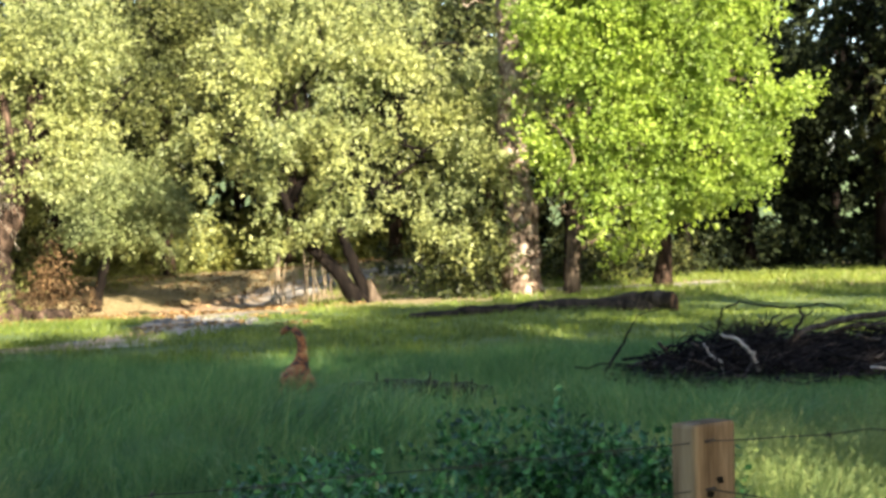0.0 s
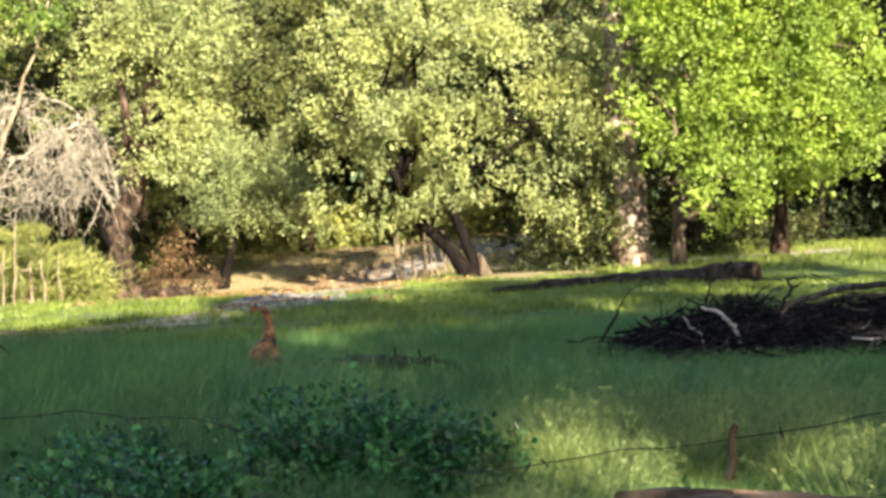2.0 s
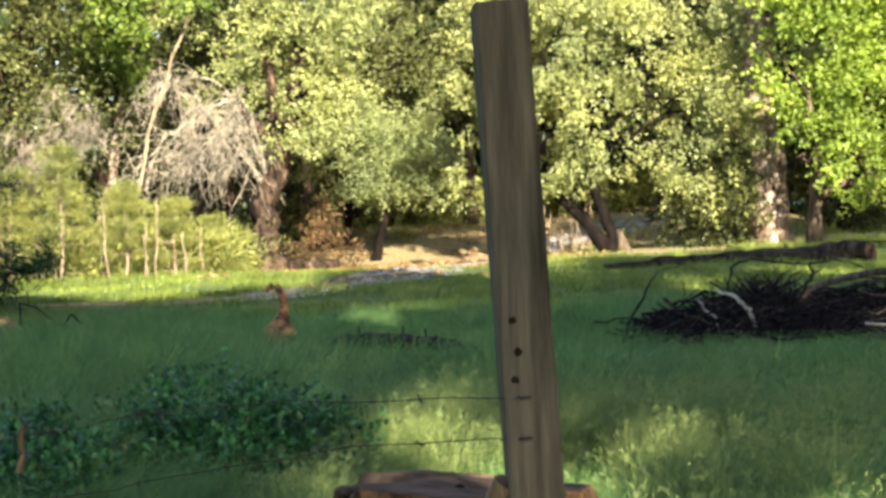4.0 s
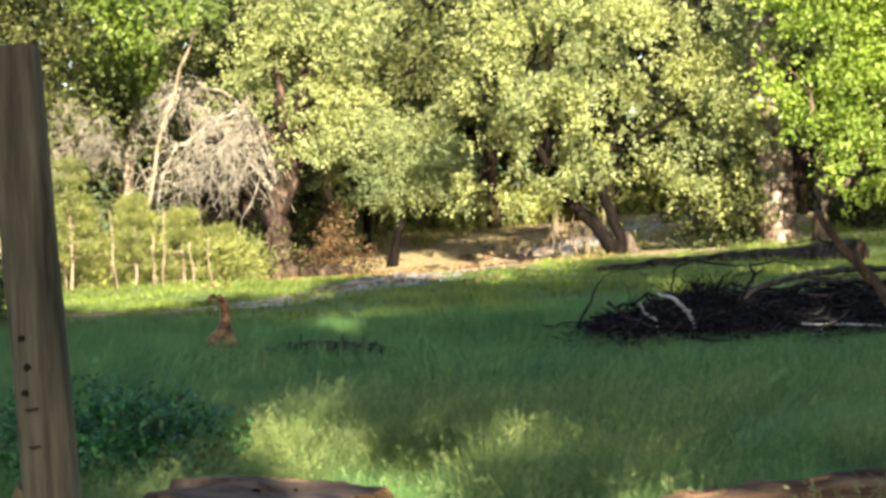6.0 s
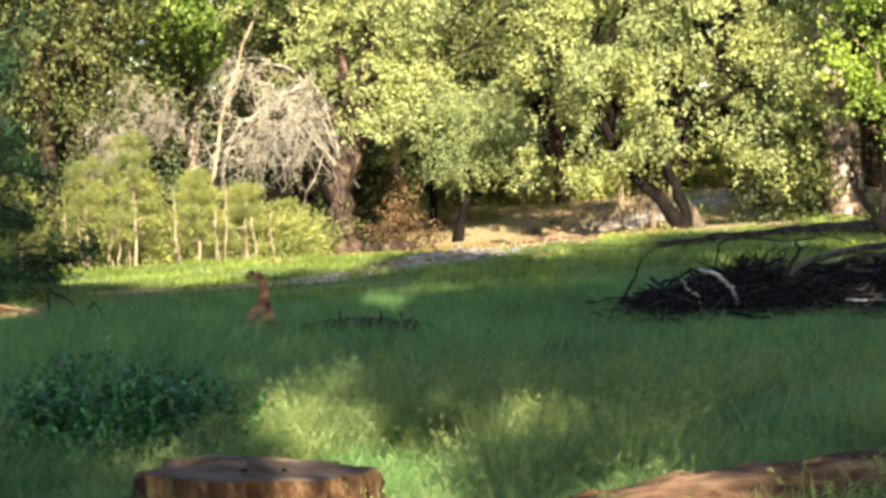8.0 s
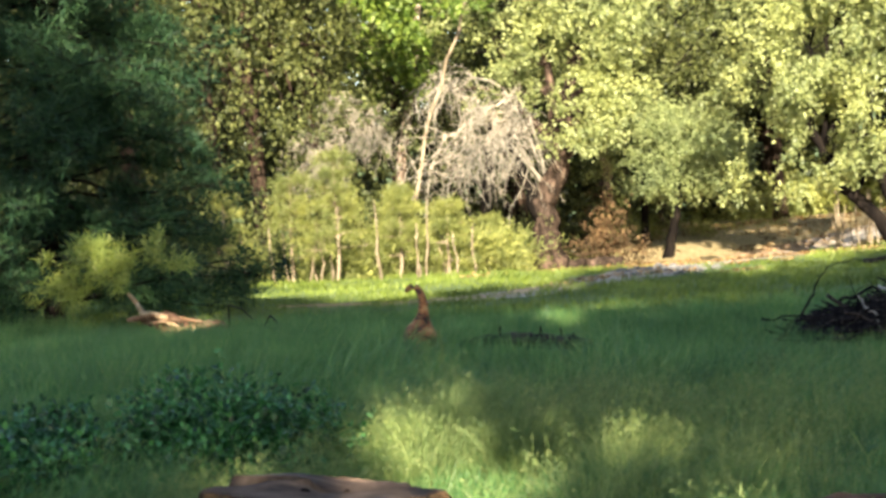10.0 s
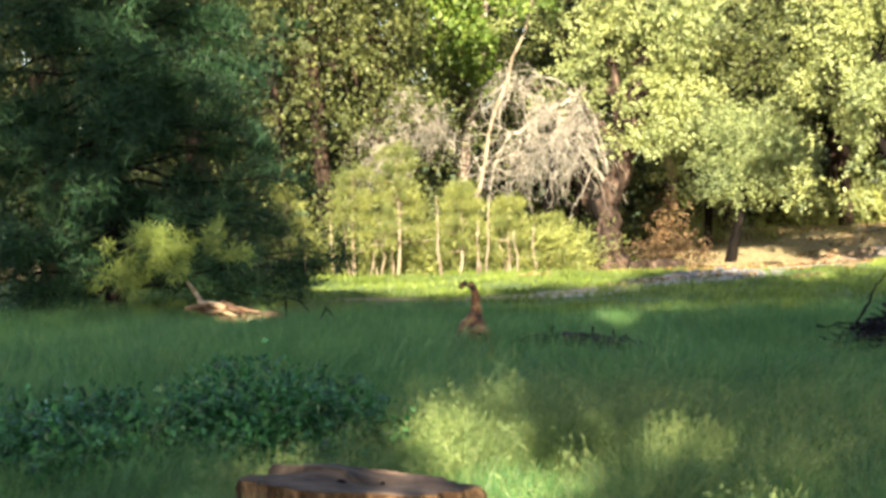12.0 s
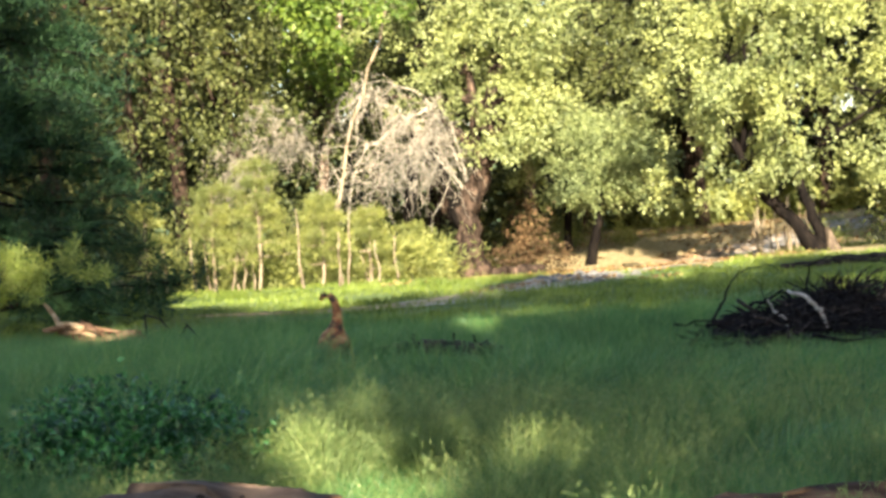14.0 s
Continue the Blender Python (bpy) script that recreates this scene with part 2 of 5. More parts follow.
# ---- geometry helpers ----
class Geo:
    """Gathers vertices and quads."""

    def __init__(self):
        self.v, self.f, self.n = [], [], 0

    def add(self, v, f):
        self.v.append(np.asarray(v, float))
        self.f.append(np.asarray(f, int) + self.n)
        self.n += len(v)

    def mesh(self, name, mat, smooth=False):
        me = bpy.data.meshes.new(name)
        me.from_pydata(np.concatenate(self.v), [], np.concatenate(self.f))
        me.materials.append(mat)
        if smooth:
            me.polygons.foreach_set("use_smooth", np.ones(len(me.polygons), bool))
        me.update()
        return me


def part(name, geo, mat, parent=None, label="", smooth=False):
    ob = new(name, geo.mesh(name, mat, smooth))
    if parent:
        ob.parent = parent
    return tagged(ob, label)


def thing(name, at, label, category, group="", kind=""):
    ob = new(name)
    ob.matrix_world = Matrix.Translation(at)
    return tagged(ob, label, category, group, kind)


def tube(geo, pts, radii, sides=6, rough=0.0, gen=None):
    """A capped tapering tube along the points."""
    gen = gen or rng
    p = np.asarray(pts, float)
    k = len(p)
    t = np.gradient(p, axis=0)
    t /= np.linalg.norm(t, axis=1, keepdims=True) + 1e-9
    ref = np.where(np.abs(t[:, 2:3]) > 0.9, np.array([[1.0, 0, 0]]), np.array([[0, 0, 1.0]]))
    if np.abs(t[0, 2]) > 0.7:
        ref[:] = (1.0, 0, 0)
    else:
        ref[:] = (0, 0, 1.0)
    a = np.cross(t, ref)
    a /= np.linalg.norm(a, axis=1, keepdims=True) + 1e-9
    b = np.cross(t, a)
    ang = np.arange(sides) * 2 * np.pi / sides
    r = np.asarray(radii, float)[:, None] * (1 + rough * gen.standard_normal((k, sides)))
    ring = p[:, None, :] + r[:, :, None] * (np.cos(ang)[None, :, None] * a[:, None, :] + np.sin(ang)[None, :, None] * b[:, None, :])
    v = np.concatenate([ring.reshape(-1, 3), p[:1], p[-1:]])
    i = np.arange(k - 1)[:, None] * sides
    j = np.arange(sides)[None, :]
    j2 = (j + 1) % sides
    f = np.stack([i + j, i + j2, i + sides + j2, i + sides + j], -1).reshape(-1, 4)
    h = np.arange(0, sides, 2)
    c0, c1 = k * sides, k * sides + 1
    lo = np.stack([np.full(len(h), c0), (h + 2) % sides, (h + 1) % sides, h], -1)
    e = (k - 1) * sides
    hi = np.stack([np.full(len(h), c1), e + h, e + (h + 1) % sides, e + (h + 2) % sides], -1)
    geo.add(v, np.concatenate([f, lo, hi]) if sides % 2 == 0 else f)


def rugged(geo, pts, radii, sides, rings, amp, seed, grain=(1, 1, 1)):
    """A tube with a lumpy, flaking skin; grain squeezes the lumps along an axis."""
    p = np.asarray(pts, float)
    s = np.linspace(0, len(p) - 1, rings)
    q = np.stack([np.interp(s, np.arange(len(p)), p[:, c]) for c in range(3)], 1)
    r = np.interp(s, np.arange(len(radii)), radii)
    one = Geo()
    tube(one, q, r, sides)
    v = one.v[0]
    k = np.minimum(np.arange(len(v)) // sides, rings - 1)
    d = unit(v - q[k])
    h = 0.5 * lumps(v * grain, 7, seed) + 0.35 * lumps(v * grain, 17, seed + 1) + 0.25 * lumps(v * grain, 40, seed + 2)
    flake = np.where(lumps(v * grain, 11, seed + 3) > 0.25, 1.0, 0.0)
    v = v + d * ((h * 0.6 + flake * 0.6) * amp * (np.linalg.norm(v - q[k], axis=1) > 1e-6))[:, None]
    geo.add(v, one.f[0])


def bent(a, b, n, wob, gen=None):
    """Points from a to b with a wandering line."""
    gen = gen or rng
    a, b = np.asarray(a, float), np.asarray(b, float)
    s = np.linspace(0, 1, n)[:, None]
    off = np.cumsum(gen.standard_normal((n, 3)), axis=0) * wob / np.sqrt(n)
    off -= off[:1] * (1 - s) + off[-1:] * s
    return a + (b - a) * s + off


def unit(v):
    return v / (np.linalg.norm(v, axis=-1, keepdims=True) + 1e-9)


def lumps(p, scale, seed):
    """A cheap smooth field, about -1 to 1."""
    g = np.random.default_rng(seed)
    out = np.zeros(len(p))
    for _ in range(7):
        k = g.standard_normal(3) * scale
        out += np.sin(p @ k + g.uniform(0, 6.28))
    return out / 2.6


def leaf_quads(geo, base, along, normal, length, width, fold=0.12):
    """One folded, pointed leaf for each row."""
    along, side = unit(along), unit(np.cross(along, normal))
    nrm = np.cross(side, along)
    L, W = length[:, None], width[:, None]
    mid = base + along * L * 0.45
    v = np.stack([base, mid + side * W + nrm * W * fold * 3, base + along * L, mid - side * W + nrm * W * fold * 3], 1)
    n = len(base)
    geo.add(v.reshape(-1, 3), np.arange(4 * n).reshape(n, 4))


def crown(geo, blobs, sprays, per, leaf, droop=0.5, gap=-0.35, seed=1, spray=0.45, wide=0.33, gscale=0.9, knot=5, lit=()):
    """Leafy sprays, hung together in knots, on and under the skins of the blobs (x, y, z, rx, ry, rz).
    lit: places (x, y, z, r) that the sun reaches through openings of radius r."""
    g = np.random.default_rng(seed)
    bl = np.asarray(blobs, float)
    w = (bl[:, 3] * bl[:, 5] + bl[:, 3] * bl[:, 4] + bl[:, 4] * bl[:, 5])
    m = max(1, sprays // knot)
    pick = g.choice(len(bl), m, p=w / w.sum())
    d = unit(g.standard_normal((m, 3)))
    r = 1 - 0.5 * g.random(m) ** 1.6
    p = bl[pick, :3] + d * bl[pick, 3:] * r[:, None]
    keep = (lumps(p, gscale, seed) + 0.5 * lumps(p, gscale * 2.6, seed + 1)) > gap
    p, d = p[keep], d[keep]
    p += lumps(p, 1.5, seed + 5)[:, None] * d * 0.25
    p, d = np.repeat(p, knot, 0), np.repeat(d, knot, 0)
    p = p + g.standard_normal(p.shape) * spray * np.array([0.5, 0.5, 0.36])
    m = len(p)
    way = unit(d * 0.7 + g.standard_normal((m, 3)) * 0.45 + np.array([0, 0, -droop]))
    s = g.random((m, per))
    base = p[:, None, :] + way[:, None, :] * (s * spray)[:, :, None] + g.standard_normal((m, per, 3)) * spray * 0.15
    base[:, :, 2] -= droop * 0.35 * spray * s ** 2
    along = (way[:, None, :] + g.standard_normal((m, per, 3)) * 0.75).reshape(-1, 3)
    nrm = (d[:, None, :] * 0.6 + np.array([0, -0.25, 0.45]) + g.standard_normal((m, per, 3)) * 0.7).reshape(-1, 3)
    base = base.reshape(-1, 3)
    ln = leaf * g.uniform(0.65, 1.35, m * per)
    if len(lit):
        k = np.ones(len(base), bool)
        for x, y, z, q in lit:
            u = (base[:, 1] - y) / to_sun[1]
            k &= (base[:, 0] - u * to_sun[0] - x) ** 2 + (base[:, 2] - u * to_sun[2] - z) ** 2 > q * q
        base, along, nrm, ln = base[k], along[k], nrm[k], ln[k]
    leaf_quads(geo, base, along, nrm, ln, ln * wide)


def tree(name, at, label, category, trunk, radii, bark, blobs, leaf_material, sprays, per, leaf, seed=1, droop=0.5, gap=-0.35,
         limbs=6, spray=0.45, sides=12, group="", flare=0.5, wide=0.33, gscale=0.9, limb_from=0.45, knot=5, lit=()):
    """trunk: points relative to the foot. Limbs reach from the trunk to the blobs."""
    g = np.random.default_rng(seed + 50)
    root = thing(name, at, label, category, group)
    tp = np.asarray(trunk, float)
    seg = np.linspace(0, len(tp) - 1, 4 * (len(tp) - 1) + 1)
    pts = np.stack([np.interp(seg, np.arange(len(tp)), tp[:, c]) for c in range(3)], 1)
    pts[1:-1] += g.standard_normal((len(pts) - 2, 3)) * radii[0] * 0.12
    rad = np.interp(seg, np.arange(len(radii)), radii)
    rad = rad * (1 + flare * np.exp(-np.maximum(pts[:, 2], 0) / (radii[0] * 1.4)))
    pts[0, 2] -= 0.15
    geo = Geo()
    tube(geo, pts, rad, sides, 0.07, g)
    part("trunk", geo, bark, root, smooth=True)
    for k in range(min(limbs, len(blobs))):
        b = np.asarray(blobs[k][:3], float)
        i = int(np.clip(g.uniform(limb_from, 1.0) * (len(pts) - 1), 0, len(pts) - 1))
        geo = Geo()
        path = bent(pts[i], b + g.standard_normal(3) * 0.2, 8, 0.5, g)
        path[1:-1, 2] += 0.25
        tube(geo, path, np.linspace(rad[i] * 0.55, 0.03, 8), 8, 0.06, g)
        for _ in range(5):
            j = g.integers(3, 8)
            e = path[j] + g.standard_normal(3) * np.asarray(blobs[k][3:]) * 0.45
            tube(geo, bent(path[j], e, 5, 0.25, g), np.linspace(0.035, 0.008, 5), 4, 0, g)
        part("limb", geo, bark, root, smooth=True)
    geo = Geo()
    crown(geo, blobs, sprays, per, leaf, droop, gap, seed, spray, wide, gscale, knot, lit)
    part("crown", geo, leaf_material, root)
    return root


# ---- ground ----
def step(a, b, x):
    s = np.clip((np.asarray(x, float) - a) / (b - a), 0, 1)
    return s * s * (3 - 2 * s)


def ground_z(x, y):
    x, y = np.asarray(x, float), np.asarray(y, float)
    z = -0.52 * step(34, 50, y) * step(7, -5, x)
    z = z + 0.03 * np.sin(x * 0.7 + 1) * np.cos(y * 0.45) * step(4, 12, y)
    z = z + 0.75 * step(48, 57, y) * step(9, 5, x) * step(-14, -9, x)
    return z + step(80, 300, y) * 12


def grid(xs, ys, lift=0.0, height=ground_z):
    X, Y = np.meshgrid(xs, ys)
    v = np.stack([X.ravel(), Y.ravel(), height(X, Y).ravel() + lift], 1)
    nx, ny = len(xs), len(ys)
    i = (np.arange(ny - 1)[:, None] * nx + np.arange(nx - 1)[None, :]).ravel()
    return v, np.stack([i, i + 1, i + nx + 1, i + nx], 1)


geo = Geo()
xs = np.concatenate([-np.geomspace(900, 30, 14), np.linspace(-28, 30, 80), np.geomspace(33, 900, 14)])
ys = np.concatenate([-np.geomspace(900, 14, 12), np.linspace(-12, 75, 110), np.geomspace(78, 900, 16)])
geo.add(*grid(xs, ys))
part("ground", geo, GROUND, None, smooth=True)
tagged(bpy.data.objects["ground"], "green meadow soil with orange leaf litter under trees", "ground", kind="structure")


def strip(centre, half, lift, n=60, edge=0.25):
    c = np.asarray(centre, float)
    s = np.linspace(0, len(c) - 1, n)
    p = np.stack([np.interp(s, np.arange(len(c)), c[:, k]) for k in range(2)], 1)
    for _ in range(6):
        p[1:-1] = (p[:-2] + p[1:-1] * 2 + p[2:]) / 4
    t = unit(np.gradient(p, axis=0))
    nn = np.stack([-t[:, 1], t[:, 0]], 1)
    w = np.interp(s, np.arange(len(half)), half)
    cols = np.linspace(-1, 1, 9)
    wl = w * (1 + edge * np.interp(np.arange(n), np.arange(0, n, 3), rng.standard_normal(len(np.arange(0, n, 3)))) * 0.5)
    q = p[:, None, :] + nn[:, None, :] * (cols[None, :, None] * wl[:, None, None])
    z = ground_z(q[..., 0], q[..., 1]) + lift * (1 - np.abs(cols)[None, :] ** 4) + 0.006
    v = np.concatenate([q, z[..., None]], -1).reshape(-1, 3)
    i = (np.arange(n - 1)[:, None] * 9 + np.arange(8)[None, :]).ravel()
    return v, np.stack([i, i + 1, i + 10, i + 9], 1)


geo = Geo()
TRACK = [(-7.0, 27.7, 0.15), (-4.6, 28.2, 0.55), (-3.3, 29.2, 0.85), (-2.4, 31.3, 0.85), (-2.0, 34.0, 0.95), (-2.0, 38.0, 1.3), (-2.2, 42.0, 1.7), (-2.3, 45.5, 2.1), (-1.9, 48.3, 2.0), (-0.6, 50.8, 1.4), (1.2, 52.6, 1.1), (3.5, 54.0, 0.9), (6.0, 55.0, 0.7)]
geo.add(*strip([p[:2] for p in TRACK], [p[2] for p in TRACK], 0.02, 120, 0.3))
tagged(part("road", geo, DIRT, None, smooth=True), "pale gravel track with orange leaf litter curving into the trees", "dirt road", kind="structure")
geo = Geo()
geo.add(*strip([(6.8, 46.6), (8.5, 46.6), (10.5, 47.5), (12.5, 49.0)], [0.4, 1.2, 1.3, 0.5], 0.03, 40))
tagged(part("bare_earth", geo, DIRT, None, smooth=True), "sunlit patch of bare pale earth and straw", "bare earth", kind="structure")

# stones and gravel along the track
for k in range(26):
    g = np.random.default_rng(200 + k)
    s = g.uniform(0.04, 0.11)
    geo = Geo()
    tube(geo, [(0, 0, -0.03), (0, 0, s * 0.3), (0, 0, s * 0.7), (0, 0, s * 0.9)], [s * 0.9, s, s * 0.75, s * 0.25], 8, 0.12, g)
    x, y = g.normal(-1.7, 0.55), g.normal(34.6, 0.8)
    ob = part("stone", geo, STONE, None)
    ob.matrix_world = pose(x, y, float(ground_z(x, y)), 0, 0, g.uniform(0, 360))
    tagged(ob, "small grey field stone beside the dirt track", "stone", "stones beside the track")


# ---- big trees ----
def blobs_around(seed, n, centre, spread, size, lo=0.75, hi=1.3):
    g = np.random.default_rng(seed)
    out = []
    for _ in range(n):
        d = unit(g.standard_normal(3)) * g.random() ** 0.45
        c = np.asarray(centre) + d * spread
        r = size * g.uniform(lo, hi)
        out.append((*c, r * 1.15, r * 1.1, r * 0.8))
    return out


def dome(seed, n, centre, radii, size, floor, front=0.35):
    """Clumps over the skin of an ellipsoid, more of them towards -y."""
    g = np.random.default_rng(seed)
    out = []
    while len(out) < n:
        d = unit(g.standard_normal(3))
        if d[1] > front and g.random() < 0.8:
            continue
        c = np.asarray(centre) + d * np.asarray(radii) * g.uniform(0.72, 1.0)
        if c[2] < floor + 0.35 * g.random() + 0.12 * abs(c[0] - centre[0]) * 0:
            continue
        r = size * g.uniform(0.6, 1.35)
        out.append((*c, r * 1.2, r, r * 0.72))
    return out


def leaning_oak():
    b = dome(12, 70, (-0.4, 0.2, 4.7), (3.6, 1.9, 3.6), 0.85, 2.5) + [
        (-3.8, -0.3, 2.1, 0.6, 0.6, 0.5), (-3.3, -0.6, 2.1, 0.7, 0.7, 0.5),
        (2.7, -0.3, 2.0, 0.8, 0.7, 0.9), (0.9, -1.4, 2.1, 0.9, 0.7, 0.45), (-1.2, -2.0, 2.15, 0.8, 0.6, 0.45), (-0.1, -2.1, 2.05, 0.8, 0.6, 0.4), (1.7, -1.5, 2.3, 0.7, 0.6, 0.45), (2.6, -0.7, 6.6, 0.8, 0.7, 0.7), (2.3, -0.6, 7.5, 0.8, 0.7, 0.7), (1.4, -1.3, 6.2, 0.9, 0.7, 0.7),
        (-2.2, -1.6, 2.2, 0.8, 0.6, 0.45), (3.3, -1.0, 3.4, 0.7, 0.5, 0.8), (3.5, -1.1, 4.6, 0.6, 0.5, 0.6), (2.2, -0.9, 2.9, 0.9, 0.7, 0.8),
        (2.6, -0.6, 4.2, 0.9, 0.7, 0.9), (2.9, -0.3, 5.8, 0.9, 0.8, 0.9), (3.9, -1.1, 4.9, 0.5, 0.4, 0.6), (3.7, -1.0, 3.6, 0.4, 0.4, 0.45)]
    t = tree("leaning_oak_tree", (2.0, 44.7, -0.16), "broad leaning oak with sunlit drooping olive-green foliage over the track edge", "tree",
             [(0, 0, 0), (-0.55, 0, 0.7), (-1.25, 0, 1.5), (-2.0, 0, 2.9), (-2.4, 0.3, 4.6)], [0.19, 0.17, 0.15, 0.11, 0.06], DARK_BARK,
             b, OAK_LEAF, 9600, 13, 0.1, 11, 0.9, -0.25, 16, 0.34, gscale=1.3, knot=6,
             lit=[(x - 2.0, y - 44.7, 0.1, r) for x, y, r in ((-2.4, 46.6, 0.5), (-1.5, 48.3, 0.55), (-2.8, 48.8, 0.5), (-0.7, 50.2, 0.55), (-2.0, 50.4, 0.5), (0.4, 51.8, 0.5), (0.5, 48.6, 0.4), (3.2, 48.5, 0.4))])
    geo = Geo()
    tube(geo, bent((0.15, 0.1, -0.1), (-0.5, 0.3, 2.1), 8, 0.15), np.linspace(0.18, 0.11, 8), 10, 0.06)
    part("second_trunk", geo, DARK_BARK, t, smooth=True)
    # Paler bark on this part stands in for sun on the foot.
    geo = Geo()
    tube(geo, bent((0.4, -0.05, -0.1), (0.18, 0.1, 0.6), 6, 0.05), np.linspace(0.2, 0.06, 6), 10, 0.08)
    part("root_buttress", geo, OAK_BARK, t, "reddish bark foot, coloured paler for the sun on it", smooth=True)


def pale_trunk_tree():
    b = [(0.2, 0.4, 9.5, 1.2, 1.2, 1.2), (-0.9, 0.5, 11, 1.2, 1.2, 1.0), (0.9, 0.5, 11.5, 1.2, 1.2, 1.0), (0, 0.4, 12.8, 1.2, 1.2, 1.0),
         (-1.3, 0.6, 7.6, 1.1, 1.0, 0.9), (-0.3, -0.5, 1.0, 0.3, 0.2, 0.5)]
    tree("sycamore_tree", (6.05, 44.2, 0.0), "tall sycamore with thick mottled pale bark lit by low sun", "tree",
         [(0, 0, 0), (-0.1, 0, 2.2), (-0.2, 0, 5.0), (-0.3, 0, 8.5), (-0.2, 0.2, 13)], [0.44, 0.39, 0.36, 0.32, 0.16], PALE_BARK,
         b, OLIVE_LEAF, 700, 9, 0.16, 23, 0.4, -0.4, 5, 0.5, flare=0.25, sides=16, limb_from=0.7)


def maple():
    b = [(0.9, -0.6, 1.9, 1.0, 0.8, 0.45), (0.1, -0.5, 2.1, 0.7, 0.6, 0.45), (2.2, -0.5, 2.7, 1.2, 0.9, 0.4), (0.2, -0.5, 2.9, 0.9, 0.8, 0.55),
         (3.8, -0.3, 2.6, 0.9, 0.7, 0.3), (1.2, -0.6, 3.7, 1.3, 1.0, 0.5), (3.2, -0.4, 3.6, 1.3, 0.9, 0.4), (-0.5, -0.3, 3.9, 0.6, 0.5, 0.6),
         (4.4, -0.2, 3.3, 0.5, 0.5, 0.3), (0.4, -0.5, 4.8, 1.2, 1.0, 0.55), (2.6, -0.5, 4.7, 1.4, 1.0, 0.45), (4.7, 0.0, 4.6, 1.1, 0.7, 0.35),
         (5.6, 0.1, 4.8, 0.4, 0.4, 0.2), (-0.3, -0.2, 5.8, 0.9, 0.9, 0.6), (1.6, -0.3, 5.9, 1.5, 1.2, 0.55), (3.6, 0.0, 5.8, 1.2, 1.0, 0.45),
         (0.4, 0.0, 7.0, 1.6, 1.4, 0.8), (2.6, 0.0, 7.1, 1.5, 1.3, 0.6), (4.2, 0.2, 7.0, 1.0, 0.9, 0.45), (1.3, 0.2, 8.5, 2.0, 1.7, 0.9)]
    tree("maple_tree", (6.95, 42.6, 0.0), "maple in fresh bright lime-green leaf, glowing in sunlight", "tree",
         [(0, 0, 0), (0.05, 0, 1.4), (0.3, 0, 3.2), (0.8, 0, 5.5), (1.1, 0.1, 8)], [0.17, 0.15, 0.13, 0.09, 0.04], OAK_BARK,
         b, MAPLE_LEAF, 6200, 12, 0.105, 31, 0.12, -0.8, 16, 0.42, wide=0.45, limb_from=0.2, gscale=1.3, knot=5)
    b = [(0.3, 0, 3.0, 1.2, 1.1, 0.7), (-0.8, 0.2, 4.4, 1.4, 1.2, 0.9), (1.2, 0.3, 4.8, 1.5, 1.2, 0.8), (0.2, 0.2, 6.4, 1.8, 1.5, 1.0)]
    tree("maple_tree", (10.1, 46.4, 0.0), "maple with a brown trunk and shaded green foliage", "tree",
         [(0, 0, 0), (0.1, 0, 1.5), (0.2, 0, 4), (0.3, 0, 7)], [0.22, 0.18, 0.14, 0.06], RED_BARK,
         b, MAPLE_LEAF, 800, 9, 0.19, 37, 0.2, -0.2, 4, 0.5, wide=0.42)


def small_tree():
    b = [(-0.5, -0.2, 3.9, 1.2, 1.0, 0.85), (0.5, -0.2, 3.6, 1.2, 1.0, 0.8), (1.3, -0.2, 3.0, 0.9, 0.8, 0.7), (1.8, -0.2, 2.3, 0.6, 0.6, 0.6),
         (-1.2, -0.1, 3.1, 0.8, 0.8, 0.8), (0.1, -0.5, 2.7, 1.1, 0.8, 0.6), (-1.4, 0.0, 2.5, 0.5, 0.6, 0.5), (0.8, -0.4, 2.1, 0.7, 0.6, 0.35)]
    tree("small_oak_tree", (-4.95, 50.1, -0.52), "young oak with a slim dark trunk and dusty grey-green crown", "tree",
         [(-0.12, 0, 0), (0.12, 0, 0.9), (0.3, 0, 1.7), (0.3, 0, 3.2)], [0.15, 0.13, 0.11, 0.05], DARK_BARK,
         b, DUSTY_LEAF, 3000, 12, 0.085, 43, 0.5, -0.4, 8, 0.32, gscale=1.3)


def twisted_oak():
    b = [(0.5, 0.2, 5.2, 1.7, 1.4, 1.0), (1.8, 0.2, 4.4, 1.3, 1.1, 0.8), (-1.0, 0.4, 6.2, 1.9, 1.6, 1.1), (1.6, 0.4, 6.6, 1.9, 1.6, 1.1),
         (1.0, -0.3, 3.9, 0.8, 0.7, 0.5), (0.2, 0.5, 8.0, 2.2, 1.9, 1.2), (-1.6, 0.2, 4.9, 0.8, 0.7, 0.5), (1.4, 0.2, 5.4, 1.0, 0.9, 0.7),
         (1.3, -0.3, 3.9, 0.9, 0.8, 0.6), (2.1, -0.2, 3.9, 0.8, 0.7, 0.6)]
    t = tree("twisted_oak_tree", (-6.72, 43.7, -0.33), "old oak with a thick furrowed forked trunk in dappled sun", "tree",
             [(0, 0, 0), (-0.02, 0, 0.9), (-0.1, 0, 1.7), (0.35, 0.1, 2.6), (0.7, 0.2, 3.6), (0.8, 0.3, 5.5)], [0.36, 0.32, 0.31, 0.27, 0.2, 0.1], TWIST_BARK,
             b, OAK_LEAF, 4000, 13, 0.1, 53, 0.5, -0.18, 8, 0.38, gscale=1.2)
    geo = Geo()
    tube(geo, bent((-0.1, -0.05, 1.3), (-0.75, -0.1, 3.3), 8, 0.2), np.linspace(0.22, 0.1, 8), 10, 0.08)
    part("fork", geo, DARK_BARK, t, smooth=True)


